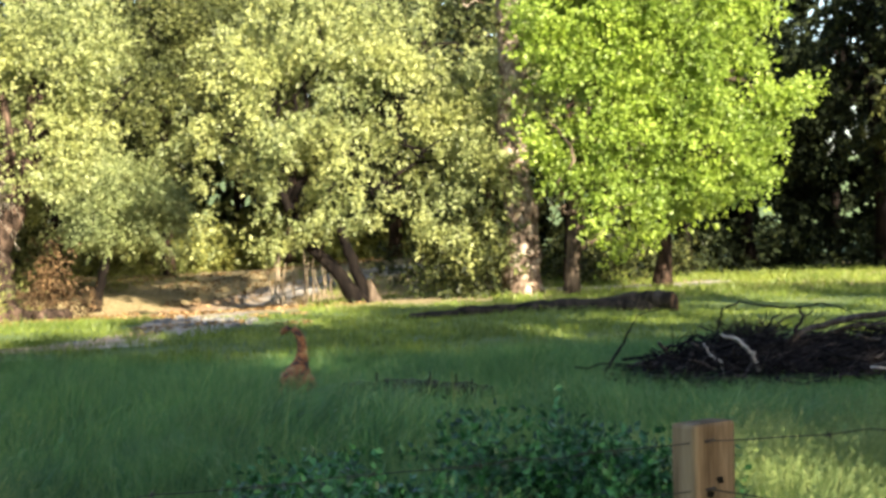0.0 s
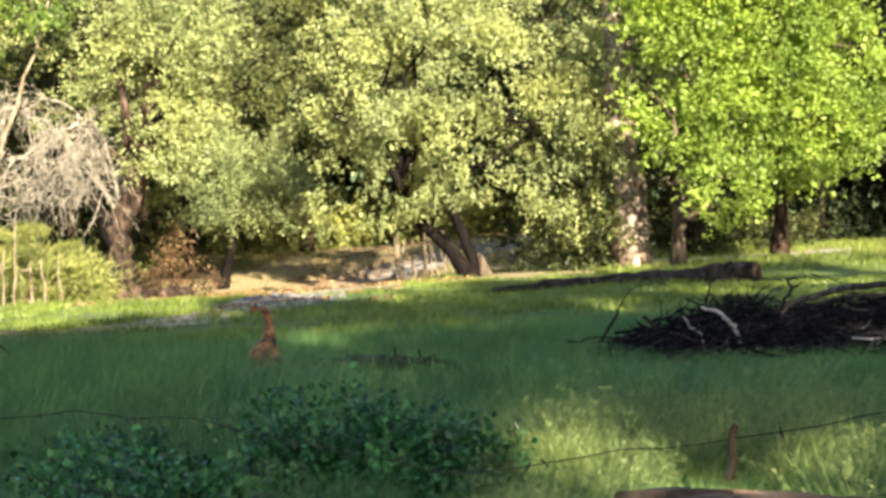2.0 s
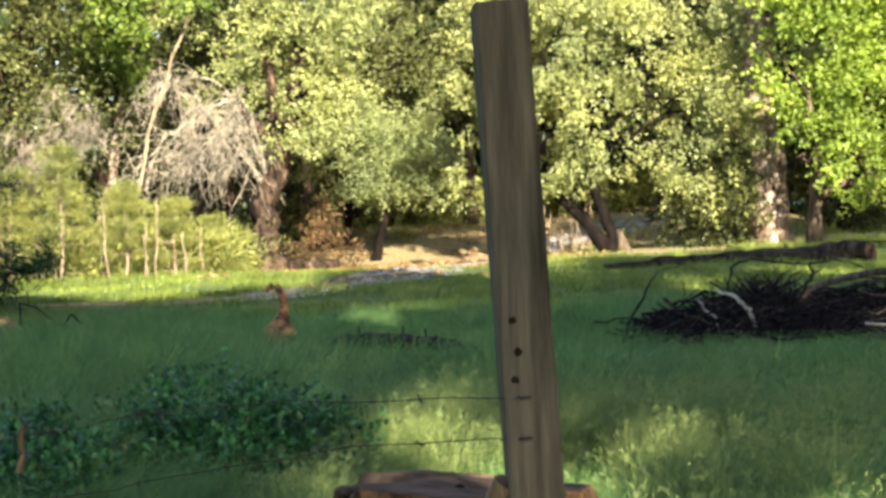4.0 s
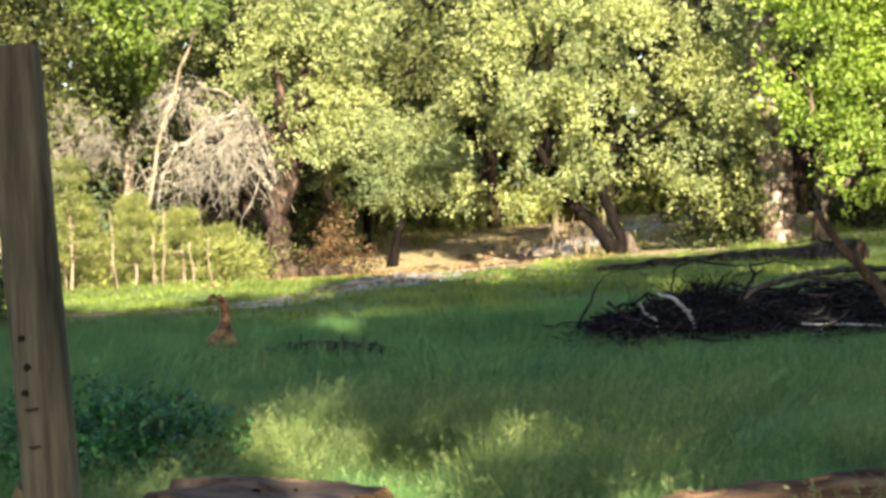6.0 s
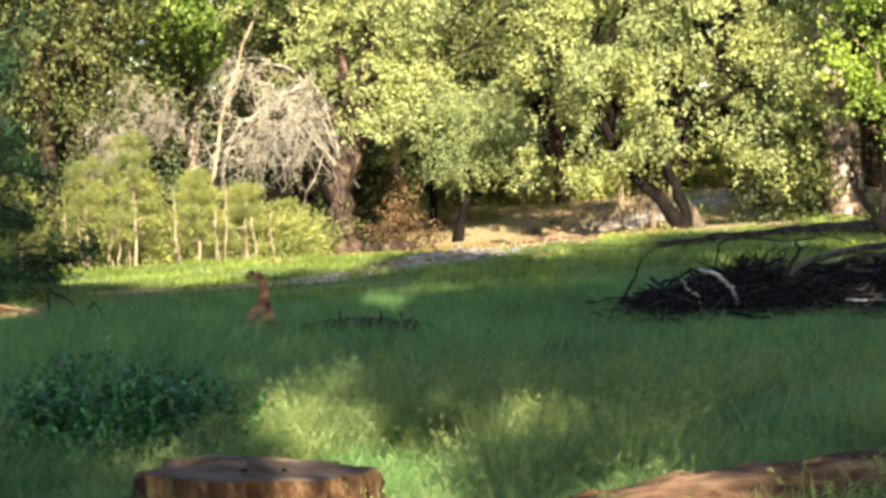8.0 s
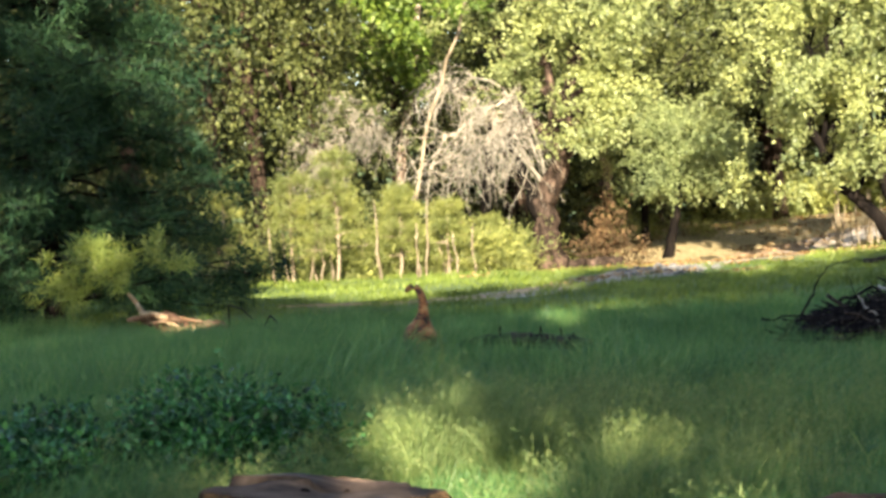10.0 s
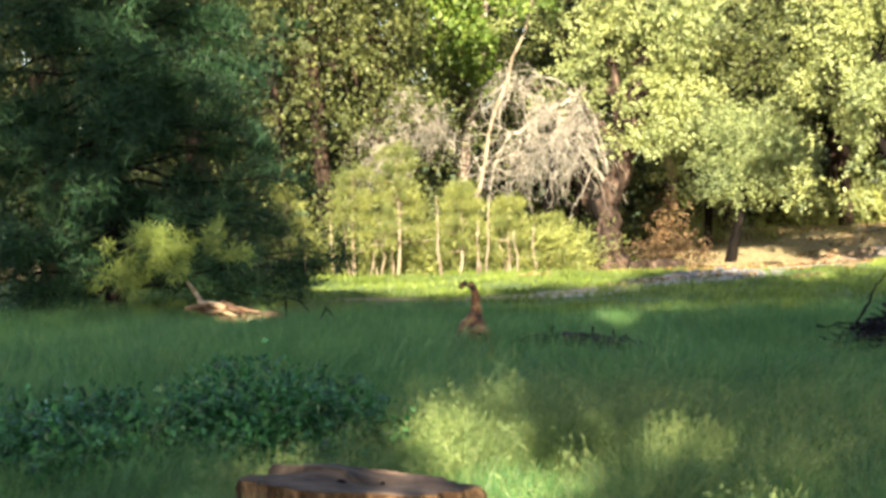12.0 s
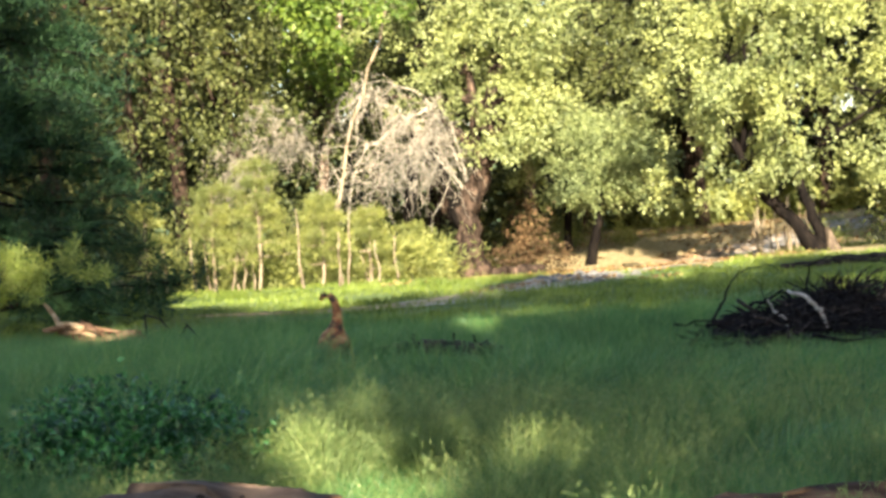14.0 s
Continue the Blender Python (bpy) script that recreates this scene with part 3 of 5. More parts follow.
def dead_tangle():
    """Leafless limbs that arch out of the old oak, hung with curtains of grey twigs."""
    g = np.random.default_rng(61)
    root = thing("dead_branch_tangle", (-6.75, 43.4, 2.3), "grey leafless tangle of dead drooping oak branches", "dead branches")
    limbs = [([(0.1, 0.3, -0.6), (-0.5, 0.0, 0.6), (-1.2, -0.2, 1.5), (-2.2, -0.4, 2.2), (-3.1, -0.5, 2.0)], 34),
             ([(0.1, 0.3, -0.3), (-0.4, -0.1, 0.9), (-1.0, -0.3, 1.2), (-1.7, -0.5, 0.9), (-2.1, -0.6, 0.1)], 40),
             ([(-0.7, 0.0, 1.9), (-1.8, -0.3, 1.25), (-2.6, -0.4, 0.6), (-3.4, -0.5, -0.3), (-3.6, -0.5, -0.9)], 30),
             ([(0.1, 0.3, -0.2), (-0.1, -0.1, 1.2), (-0.6, -0.4, 1.5), (-1.1, -0.5, 1.0), (-1.3, -0.6, 0.3)], 34),
             ([(-0.3, 0.2, 1.0), (-1.0, 0.0, 2.3), (-2.0, -0.1, 2.8), (-3.0, -0.1, 2.7), (-3.5, -0.2, 2.3)], 26)]
    for pts, twigs in limbs:
        p = np.asarray(pts)
        q = np.linspace(0, len(p) - 1, 14)
        path = np.stack([np.interp(q, np.arange(len(p)), p[:, c]) for c in range(3)], 1) + g.standard_normal((14, 3)) * 0.05
        path[1:] += np.cumsum(g.standard_normal((13, 3)), 0) * 0.05
        geo = Geo()
        tube(geo, path, np.linspace(0.036, 0.012, 14), 6, 0.05, g)
        for _ in range(twigs):
            i = g.integers(2, 14)
            out = np.array([g.normal(-0.1, 0.5), g.normal(-0.15, 0.25), g.normal(0.1, 0.35)])
            fall = g.uniform(0.0, 0.95)
            u = np.linspace(0, 1, 8)[:, None]
            sub = path[i] + out * u * 1.3 + np.array([g.normal(0.0, 0.2), 0, -fall]) * u ** 2 + np.cumsum(g.standard_normal((8, 3)), 0) * 0.045
            tube(geo, sub, np.linspace(0.014, 0.005, 8), 4, 0, g)
            for _ in range(7):
                j = g.integers(1, 8)
                e = sub[j] + np.array([g.normal(0, 0.2), g.normal(0, 0.15), g.normal(-0.2, 0.24)])
                tube(geo, bent(sub[j], e, 5, 0.1, g), np.linspace(0.007, 0.0035, 5), 3, 0, g)
        part("dead_branch", geo, DEAD_TWIG, root)
    for x, y, z, turn, s in ((-10.9, 43.6, 3.1, 25, 0.55), (-11.9, 42.6, 2.3, -12, 0.5)):
        c = copy_thing(root, pose(x, y, z, 0, 0, turn))
        c.scale = (s, s, s)


def pine_tufts(geo, at, n, length, seed, spread=0.16, width=0.006):
    """Bottle-brush tufts of long needles round each point."""
    g = np.random.default_rng(seed)
    m = len(at)
    d = unit(g.standard_normal((m, n, 3)) + np.array([0, 0, 0.15]))
    base = at[:, None, :] + g.standard_normal((m, n, 3)) * spread * 0.35
    ln = length * g.uniform(0.7, 1.2, m * n)
    leaf_quads(geo, base.reshape(-1, 3), d.reshape(-1, 3), g.standard_normal((m * n, 3)), ln, np.full(m * n, width), 0)


def dark_pine():
    g = np.random.default_rng(71)
    root = thing("pine_tree", (-9.9, 25.2, 0.0), "pine with long blue-green needles, coloured dark for the shade around it", "tree")
    geo = Geo()
    pts = bent((0, 0, -0.1), (0.2, 0.1, 8.2), 16, 0.2, g)
    tube(geo, pts, np.linspace(0.2, 0.04, 16), 10, 0.06, g)
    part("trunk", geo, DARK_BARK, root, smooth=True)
    tufts = []
    for k in range(104):
        z = 0.4 + 7.0 * (k / 104) ** 1.1
        a = k * 2.4 + g.normal(0, 0.3)
        reach = (3.6 - 0.12 * z - 0.03 * z * z) * g.uniform(0.75, 1.1)
        s = np.array([0.02 * z, 0, z])
        e = s + np.array([math.cos(a) * reach, math.sin(a) * reach, g.normal(0.0, 0.25) - 0.15])
        geo = Geo()
        path = bent(s, e, 7, 0.25, g)
        tube(geo, path, np.linspace(0.035, 0.01, 7), 5, 0, g)
        for _ in range(10):
            i = g.integers(2, 7)
            q = path[i] + np.array([g.normal(0, 0.35), g.normal(0, 0.35), g.normal(0.05, 0.2)])
            tube(geo, [path[i], (path[i] + q) / 2 + g.standard_normal(3) * 0.04, q], [0.012, 0.01, 0.006], 4, 0, g)
            tufts += [q, (q + path[i]) / 2]
        tufts += list(path[3:])
        part("branch", geo, DARK_BARK, root)
    geo = Geo()
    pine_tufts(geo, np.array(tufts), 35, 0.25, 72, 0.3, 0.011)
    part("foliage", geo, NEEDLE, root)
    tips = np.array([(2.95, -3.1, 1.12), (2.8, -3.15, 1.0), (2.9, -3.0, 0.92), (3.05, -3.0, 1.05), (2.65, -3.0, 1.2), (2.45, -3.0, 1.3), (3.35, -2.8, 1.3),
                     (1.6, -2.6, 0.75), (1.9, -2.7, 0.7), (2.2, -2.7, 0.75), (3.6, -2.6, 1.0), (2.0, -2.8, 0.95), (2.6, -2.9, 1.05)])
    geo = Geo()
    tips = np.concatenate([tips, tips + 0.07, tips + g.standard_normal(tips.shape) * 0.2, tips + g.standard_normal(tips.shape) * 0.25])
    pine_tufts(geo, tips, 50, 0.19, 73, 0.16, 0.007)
    part("new_growth", geo, NEEDLE_NEW, root, "fresh yellow-green needle tips, coloured paler for the sun")
    geo = Geo()
    tube(geo, bent((0.0, 0, 0.8), (2.9, -3.05, 1.0), 8, 0.2, g), np.linspace(0.05, 0.012, 8), 6, 0, g)
    part("low_branch", geo, DARK_BARK, root)


def sapling_pine(at, h, seed, name="sapling_pine", label="slim young pine with pale bare stem and sparse bright needles"):
    """Whorls of level branches, bare near the stem and tufted at their ends."""
    g = np.random.default_rng(seed)
    root = thing(name, (*at, float(ground_z(*at))), label, "sapling", "young pines at the meadow edge")
    geo = Geo()
    stem = bent((0, 0, -0.1), (0.06 * h / 3, 0, h), 12, 0.06, g)
    tube(geo, stem, np.linspace(0.05, 0.015, 12), 6, 0.04, g)
    part("stem", geo, POLE_BARK, root, smooth=True)
    tufts = [stem[-1], stem[-1] - (0, 0, 0.12), stem[-2]]
    levels = max(3, int(h * 2.6))
    for k in range(levels):
        z = h * (0.24 + 0.72 * k / (levels - 1))
        s = np.array([np.interp(z, stem[:, 2], stem[:, 0]), np.interp(z, stem[:, 2], stem[:, 1]), z])
        turn = g.uniform(0, 6.28)
        arms = int(g.integers(4, 7))
        for b in range(arms):
            a = turn + 6.283 * b / arms + g.normal(0, 0.2)
            r = g.uniform(0.55, 0.95) * (1.12 - 0.75 * z / h) * (0.5 + 0.2 * h)
            zz = s + (0, 0, g.normal(0, 0.04))
            e = zz + np.array([math.cos(a) * r, math.sin(a) * r, g.normal(0.06, 0.07) * r])
            geo = Geo()
            path = bent(zz, e, 6, 0.05, g)
            tube(geo, path, np.linspace(0.015, 0.006, 6), 4, 0, g)
            part("branch", geo, POLE_BARK, root)
            tufts += [e, path[4], path[3] + g.standard_normal(3) * 0.05] if z > h * 0.35 else [e]
            for _ in range(2):
                tufts.append(path[int(g.integers(3, 6))] + g.standard_normal(3) * (0.12, 0.12, 0.05))
    geo = Geo()
    pine_tufts(geo, np.array(tufts), 40, 0.19, seed, 0.14, 0.0075)
    part("needles", geo, SCRUB_LEAF, root)


leaning_oak(), pale_trunk_tree(), maple(), small_tree(), twisted_oak(), dead_tangle(), dark_pine()
sapling_pine((-10.35, 38.3), 3.0, 81)
for k, (x, y, h) in enumerate([(-9.0, 38.9, 2.1), (-11.7, 38.8, 2.5), (-8.0, 39.6, 1.7), (-12.9, 37.6, 2.2), (-9.6, 40.4, 2.0), (-8.5, 40.6, 1.6), (-7.5, 41.2, 1.3)]):
    sapling_pine((x, y), h, 90 + k)


def thin_trunk(a, b, r0, r1, mat, label, seed, blobs=(), leafm=None, sprays=300):
    g = np.random.default_rng(seed)
    at = Vector(a)
    root = thing("slender_tree", at, label, "tree")
    geo = Geo()
    tube(geo, bent((0, 0, -0.1), Vector(b) - at, 14, 0.25, g), np.linspace(r0, r1, 14), 8, 0.05, g)
    part("trunk", geo, mat, root, smooth=True)
    if blobs:
        geo = Geo()
        crown(geo, blobs, sprays, 8, 0.17, 0.4, -0.4, seed, 0.4)
        part("crown", geo, leafm, root)
    return root


thin_trunk((-10.2, 41.0, 0), (-7.2, 41.6, 8.5), 0.045, 0.03, POLE_BARK, "pale slender leaning tree with bright young leaves", 101,
           [(1.2, 0, 6.2, 0.9, 0.8, 0.6), (2.0, 0.3, 7.2, 1.0, 0.9, 0.7), (0.2, 0.2, 6.8, 0.8, 0.8, 0.6)], BRIGHT_LEAF)
thin_trunk((-11.6, 45.0, 0), (-10.4, 46.0, 10), 0.16, 0.08, PALE_BARK, "slender pale-barked tree hung with bright leaves", 102,
           [(0.4, 0, 5.6, 1.1, 0.9, 0.8), (-1.0, 0, 6.4, 1.2, 1.0, 0.8), (1.4, 0, 6.8, 1.1, 1.0, 0.8)], BRIGHT_LEAF, 500)
thin_trunk((-9.3, 46.5, 0), (-8.2, 47.0, 11), 0.2, 0.1, DARK_BARK, "dark slender tree rising behind the dead branches", 103,
           [(0.2, 0, 5.2, 1.3, 1.2, 0.9), (1.5, 0.2, 6.6, 1.4, 1.2, 0.9)], WOOD_LEAF, 500)



# ---- woodland behind ----
def wood_tree(seed, at, leafm, bark, label, h=12.0, sprays=1050, leaf=0.22, low=1.5):
    b = blobs_around(seed, 11, (0, 0, low + (h - low) * 0.5), (2.1, 1.8, (h - low) * 0.48), 1.55)
    g = np.random.default_rng(seed)
    return tree("woodland_tree", at, label, "tree", [(0, 0, 0), (g.normal(0, 0.3), 0, h * 0.4), (g.normal(0, 0.5), 0, h)], [0.2, 0.15, 0.05], bark,
                b, leafm, sprays, 8, leaf, seed, 0.35, -0.45, 7, 0.55, sides=8, group="woodland behind the meadow")


W = [wood_tree(301, (-7.4, 60.5, 0), WOOD_LEAF, RED_BARK, "olive-green woodland tree behind the meadow"),
     wood_tree(302, (3.2, 62.5, 0), OAK_LEAF, RED_BARK, "sunlit olive oak closing the woodland edge"),
     wood_tree(303, (13.5, 57.0, 0), SHADE_LEAF, DARK_BARK, "evergreen woodland tree, deep shade put into its near-black leaves", 13.0, 1500, 0.2, 0.8)]
W.append(wood_tree(304, (-13.2, 44.5, 0), OLIVE_LEAF, RED_BARK, "dull olive-brown tree at the meadow's shaded edge", 11.0, 1750, 0.115, 0.8))
g = np.random.default_rng(5)
spots = [(3, -12.5, 48.5), (3, -9.0, 49.5), (1, -8.2, 56.0), (3, -10.5, 52.5), (3, -15.0, 42.0), (1, -4.4, 64.5), (0, -13.5, 56), (0, 7.0, 57), (0, -20, 52), 
         (2, 16.5, 60), (2, 20, 56.5), (2, 24, 62), (2, 10.0, 58.5), (2, 28, 66), (2, 18.5, 67), (2, 23.0, 70), (2, 12.5, 66),
         (1, -1.0, 67), (1, 6.0, 66), (1, -7.0, 65), (0, -13, 64), (1, 8.5, 50.5), (3, -14.2, 35.5), (3, -17.5, 29.0), (3, -15.4, 31.5), (3, -14.0, 42.5), (0, -21, 60), (1, 0.8, 61.5), (1, -3.4, 61), (0, 4.2, 59.5), (0, -24.5, 49), (0, -27, 56), (3, -21.5, 41), (0, -30, 62)]
for v, x, y in spots:
    s = g.uniform(0.9, 1.25)
    c = copy_thing(W[v], pose(x, y, float(ground_z(x, y)) - 0.02, 0, 0, g.uniform(0, 360)))
    c.scale = (s, s, s * g.uniform(0.9, 1.15))


tree("background_oak_tree", (-6.4, 53.2, -0.5), "olive-brown oak filling the gap behind the track", "tree",
     [(0, 0, 0), (0.1, 0, 2.0), (-0.2, 0, 4.5), (0.1, 0, 8)], [0.13, 0.12, 0.1, 0.05], DARK_BARK,
     dome(88, 40, (3.2, -0.6, 6.3), (3.0, 1.8, 3.2), 0.95, 3.7), OLIVE_LEAF, 4200, 12, 0.12, 89, 0.6, -0.35, 10, 0.4, gscale=1.2,
     lit=[(x + 6.4, y - 53.2, 0.5, 0.6) for x, y in ((-1.5, 58.0), (-1.0, 60.5), (-2.2, 56.0))])


def thicket(name, label, blobs, mat, sprays, leaf, seed, gap=-0.4, droop=0.1, per=8, wide=0.33):
    geo = Geo()
    crown(geo, blobs, sprays, per, leaf, droop, gap, seed, 0.4, wide, knot=2)
    tagged(part(name, geo, mat, None), label, "undergrowth", kind="stuff")


g = np.random.default_rng(6)


def low_blobs(n, xr, yr, size, seed):
    g = np.random.default_rng(seed)
    out = []
    for _ in range(n):
        x, y, r = g.uniform(*xr), g.uniform(*yr), size * g.uniform(0.6, 1.3)
        out.append((x, y, float(ground_z(x, y)) + r * 0.5, r * 1.2, r, r * 0.75))
    return out


thicket("scrub", "sunlit yellow-green scrub along the meadow edge", low_blobs(40, (-13.5, -7.2), (39.5, 43.0), 0.65, 401), SCRUB_LEAF, 3400, 0.17, 401, 0.0, wide=0.1)
thicket("bank_scrub", "pale yellow-green scrub and dry weeds under the oaks", low_blobs(22, (1.8, 5.4), (47.0, 49.5), 0.42, 421) + low_blobs(10, (-7.5, -3.0), (53, 56), 0.5, 422), SCRUB_LEAF, 1700, 0.11, 421, -0.1, wide=0.16)
thicket("undergrowth", "mixed undergrowth below the woodland trees, coloured dark for shade", low_blobs(56, (-18, -7.4), (46, 56), 1.0, 402) + low_blobs(24, (4.0, 12), (49, 56), 0.9, 403) + low_blobs(22, (-18.5, -13.2), (31, 42), 0.9, 408),
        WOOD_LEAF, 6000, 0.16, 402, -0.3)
thicket("shaded_undergrowth", "woodland undergrowth coloured nearly black for deep shade", low_blobs(40, (11, 34), (56, 68), 1.3, 404), SHADE_LEAF, 2600, 0.2, 404, -0.4)
thicket("far_woodland", "dense green woodland closing the view, shade in its leaf colour", [(x, 70 + 3 * math.sin(x * 1.7), 1.5 + 2.6 * k + math.sin(x + k), 2.4, 1.8, 2.0)
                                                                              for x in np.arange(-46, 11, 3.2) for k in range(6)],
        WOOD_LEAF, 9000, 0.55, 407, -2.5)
thicket("far_shaded_woodland", "dense woodland coloured black-green for deep shade", [(x, 69 + 3 * math.sin(x * 1.7), 1.5 + 2.6 * k + math.sin(x + k), 2.4, 1.8, 2.0)
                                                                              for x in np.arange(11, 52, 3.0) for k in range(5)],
        SHADE_LEAF, 5000, 0.55, 417, -2.5)
thicket("green_undergrowth", "low green undergrowth beyond the bend of the track", low_blobs(30, (-7, 6.5), (61, 66), 0.9, 409), SCRUB_LEAF, 2600, 0.2, 409, -0.6)
thicket("back_undergrowth", "dim undergrowth along the back of the woodland", low_blobs(44, (-16, 12), (64.5, 67.5), 1.6, 411), OLIVE_LEAF, 1700, 0.32, 411, -2.5)
thicket("dark_bush", "dark olive bush beside the sycamore trunk", [(4.9, 44.3, 0.6, 0.8, 0.7, 0.8), (4.3, 44.6, 1.2, 0.8, 0.7, 0.9), (5.2, 44.2, 1.6, 0.5, 0.6, 0.7)],
        WOOD_LEAF, 520, 0.13, 405, -0.5)
thicket("dry_bush", "rust-brown dying bush between the oaks", [(-5.7, 46.0, 0.2, 0.5, 0.4, 0.5), (-5.7, 46.1, 0.8, 0.3, 0.3, 0.6), (-6.2, 46.2, 0.1, 0.5, 0.4, 0.4), (-5.1, 46.3, 0.0, 0.5, 0.4, 0.3)],
        RED_LEAF, 260, 0.09, 406, -0.4)
for x, y, r in ((-6.3, 45.2, 0.17), (-5.7, 45.3, 0.2), (-6.9, 45.5, 0.14)):
    geo = Geo()
    rugged(geo, [(0, 0.5, r * 0.7), (0, 0, r * 0.8), (0.05, -0.5, r * 0.8)], [r * 0.8, r, r * 0.9], 14, 14, 0.04, int(r * 100))
    ob = part("log_round", geo, TWIST_BARK, None, smooth=True)
    ob.matrix_world = pose(x, y, float(ground_z(x, y)) - 0.03, 0, 0, 40 * x)
    tagged(ob, "short dark log lying in the leaf litter under the oaks", "log", "logs under the oaks")

# pale thin stems at the meadow edge
for k in range(40):
    g = np.random.default_rng(500 + k)
    x, y = (g.uniform(-12.5, -7.3), g.uniform(37.6, 40.5)) if k < 22 else (g.uniform(-0.1, 1.5), g.uniform(47.9, 49.3))
    h = g.uniform(0.7, 1.9) if k < 22 else g.uniform(0.9, 1.6)
    geo = Geo()
    tube(geo, bent((0, 0, -0.06), (g.normal(0, 0.12), g.normal(0, 0.1), h), 6, 0.08, g), np.linspace(0.028, 0.012, 6), 6, 0.05, g)
    ob = part("bare_stem", geo, POLE_BARK, None, smooth=True)
    ob.matrix_world = pose(x, y, float(ground_z(x, y)))
    tagged(ob, "thin pale bare sapling stem at the wood's edge", "sapling", "bare stems at the wood's edge")


# ---- unseen trees added behind and beside the walk to cast the meadow's shade ----
SLOPE, SIDE = to_sun[2] / -to_sun[1], to_sun[0] / -to_sun[1]
# Places kept sunlit by openings cut through the added crowns.
GAPS = [(-6.1, 22.5, 0.2, 0.6), (-7.2, 22.6, 1.1, 0.55), (-8.6, 25.0, 1.0, 0.4), (0.9, 22.3, 0, 0.18), (2.2, 23.8, 0, 0.35), (3.2, 25.2, 0, 0.4),
        (-1.2, 21.9, 0, 0.2), (0.4, 15.1, 0.1, 0.25), (-0.5, 17.5, 0.1, 0.25), (-4.2, 15.0, 0, 0.3), (-3.0, 13.8, 0, 0.3),
        (4.2, 27.0, 0, 0.4), (6.0, 31.0, 0, 0.5), (3.6, 30.0, 0, 0.35), (0.0, 4.24, 1.15, 0.35),
        (2.8, 7.1, 0.2, 0.4), (3.6, 7.05, 0.25, 0.35),
        (1.85, 10.3, 0.3, 0.42), (2.35, 9.8, 0.3, 0.5), (2.9, 9.2, 0.3, 0.5), (3.4, 10.0, 0.3, 0.35)]


def shade_tree(at, h, low, wide, seed, sprays=560, leaf=0.36):
    g = np.random.default_rng(seed + 9)
    r = min(wide * 0.5, (h - low) * 0.3)
    b = [(g.uniform(-wide, wide), g.uniform(-0.6, 0.6), low + r * 0.6 + (h - low - 1.2 * r) * (k + 0.5) / 20, r, r, r * 0.75) for k in range(20)]
    holes = [(x - at[0], y - at[1], z, q) for x, y, z, q in GAPS]
    return tree("tall_oak_tree", at, "unseen tree added out of view to shade the meadow", "tree", [(0, 0, 0), (0.2, 0, h * 0.5), (0, 0, h * 0.9)],
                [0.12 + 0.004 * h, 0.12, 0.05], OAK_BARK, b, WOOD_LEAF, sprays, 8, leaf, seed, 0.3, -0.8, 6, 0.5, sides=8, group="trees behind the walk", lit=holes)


# where each tree's shade ends (x, y), its distance from there, where the shade begins, half width, density
for k, (x, y, away, near, w, sprays) in enumerate([
        (-10.2, 31, 39, 10.8, 1.5, 800), (-7.9, 30.2, 38, 10.6, 1.5, 850), (-5.2, 28.2, 36, 11.3, 1.6, 950), (-2.7, 30, 37, 10.6, 2.0, 1900), (-1.5, 33, 41, 9.8, 2.0, 2100), (-0.6, 34.5, 32, 9.4, 2.2, 2100),
        (1.6, 38, 30, 10.7, 2.0, 1000), (3.7, 39.5, 30, 11, 1.9, 950), (6.2, 43.5, 30, 15, 1.9, 660), (8.8, 46, 30, 16, 1.9, 660), (11.5, 46.5, 30, 18, 1.8, 640),
        (14.2, 46.5, 30, 20, 1.8, 620), (17.0, 46.5, 30, 20, 1.8, 620), (20.0, 47, 30, 20, 1.9, 620),
        (-2.0, 13.8, 20.8, 4.5, 1.4, 1200), (-3.2, 13.8, 20.6, 5.0, 1.3, 900), (-5.4, 13.2, 20, 5.0, 1.3, 480), (4.8, 12.4, 20, 7.0, 1.2, 110),
        (4.1, 14.6, 30, 10.8, 1.0, 600)]):
    shade_tree((x + SIDE * away, y - away, 0), SLOPE * away, SLOPE * (near - y + away), w, 600 + k, sprays)
for k, (x, y, h, low, w, sprays) in enumerate([(1.7, -8, 26, 9.3, 1.6, 1100), (-1.2, -8, 26, 9.3, 1.6, 1000), (-4.2, -8, 26, 9.3, 1.7, 1000), (-7.2, -8, 26, 9.3, 1.7, 1000), (-10.2, -8, 26, 9.3, 1.7, 1000),
                                               (22.5, 46, 14, 4.0, 3.0, 800), (28, 45, 15, 4.0, 3.6, 800), (34, 47, 15, 4.0, 3.8, 800), (22, 53, 14, 4.0, 2.6, 700), (40, 49, 15, 4.0, 3.8, 700)]):
    shade_tree((x, y, 0), h, low, w, 650 + k, sprays)


# ---- fallen wood ----
def log_thing(name, pts, radii, mat, label, sides=12, rough=0.07, cut=None, seed=1, category="log", group=""):
    g = np.random.default_rng(seed)
    p = np.asarray(pts, float)
    seg = np.linspace(0, len(p) - 1, 6 * (len(p) - 1) + 1)
    q = np.stack([np.interp(seg, np.arange(len(p)), p[:, c]) for c in range(3)], 1)
    r = np.interp(seg, np.arange(len(radii)), radii) * (1 + 0.06 * g.standard_normal(len(seg)))
    root = thing(name, p[0], label, category, group)
    geo = Geo()
    tube(geo, q - p[0], r, sides, rough, g)
    part("bark", geo, mat, root, smooth=True)
    if cut:
        geo = Geo()
        e, d = q[-1] - p[0], unit(q[-1] - q[-2])
        tube(geo, [e - d * 0.02, e + d * 0.012], [r[-1] * 0.93, r[-1] * 0.9], sides, 0.02, g)
        part("cut_end", geo, cut, root, "paler sawn end")
    return root


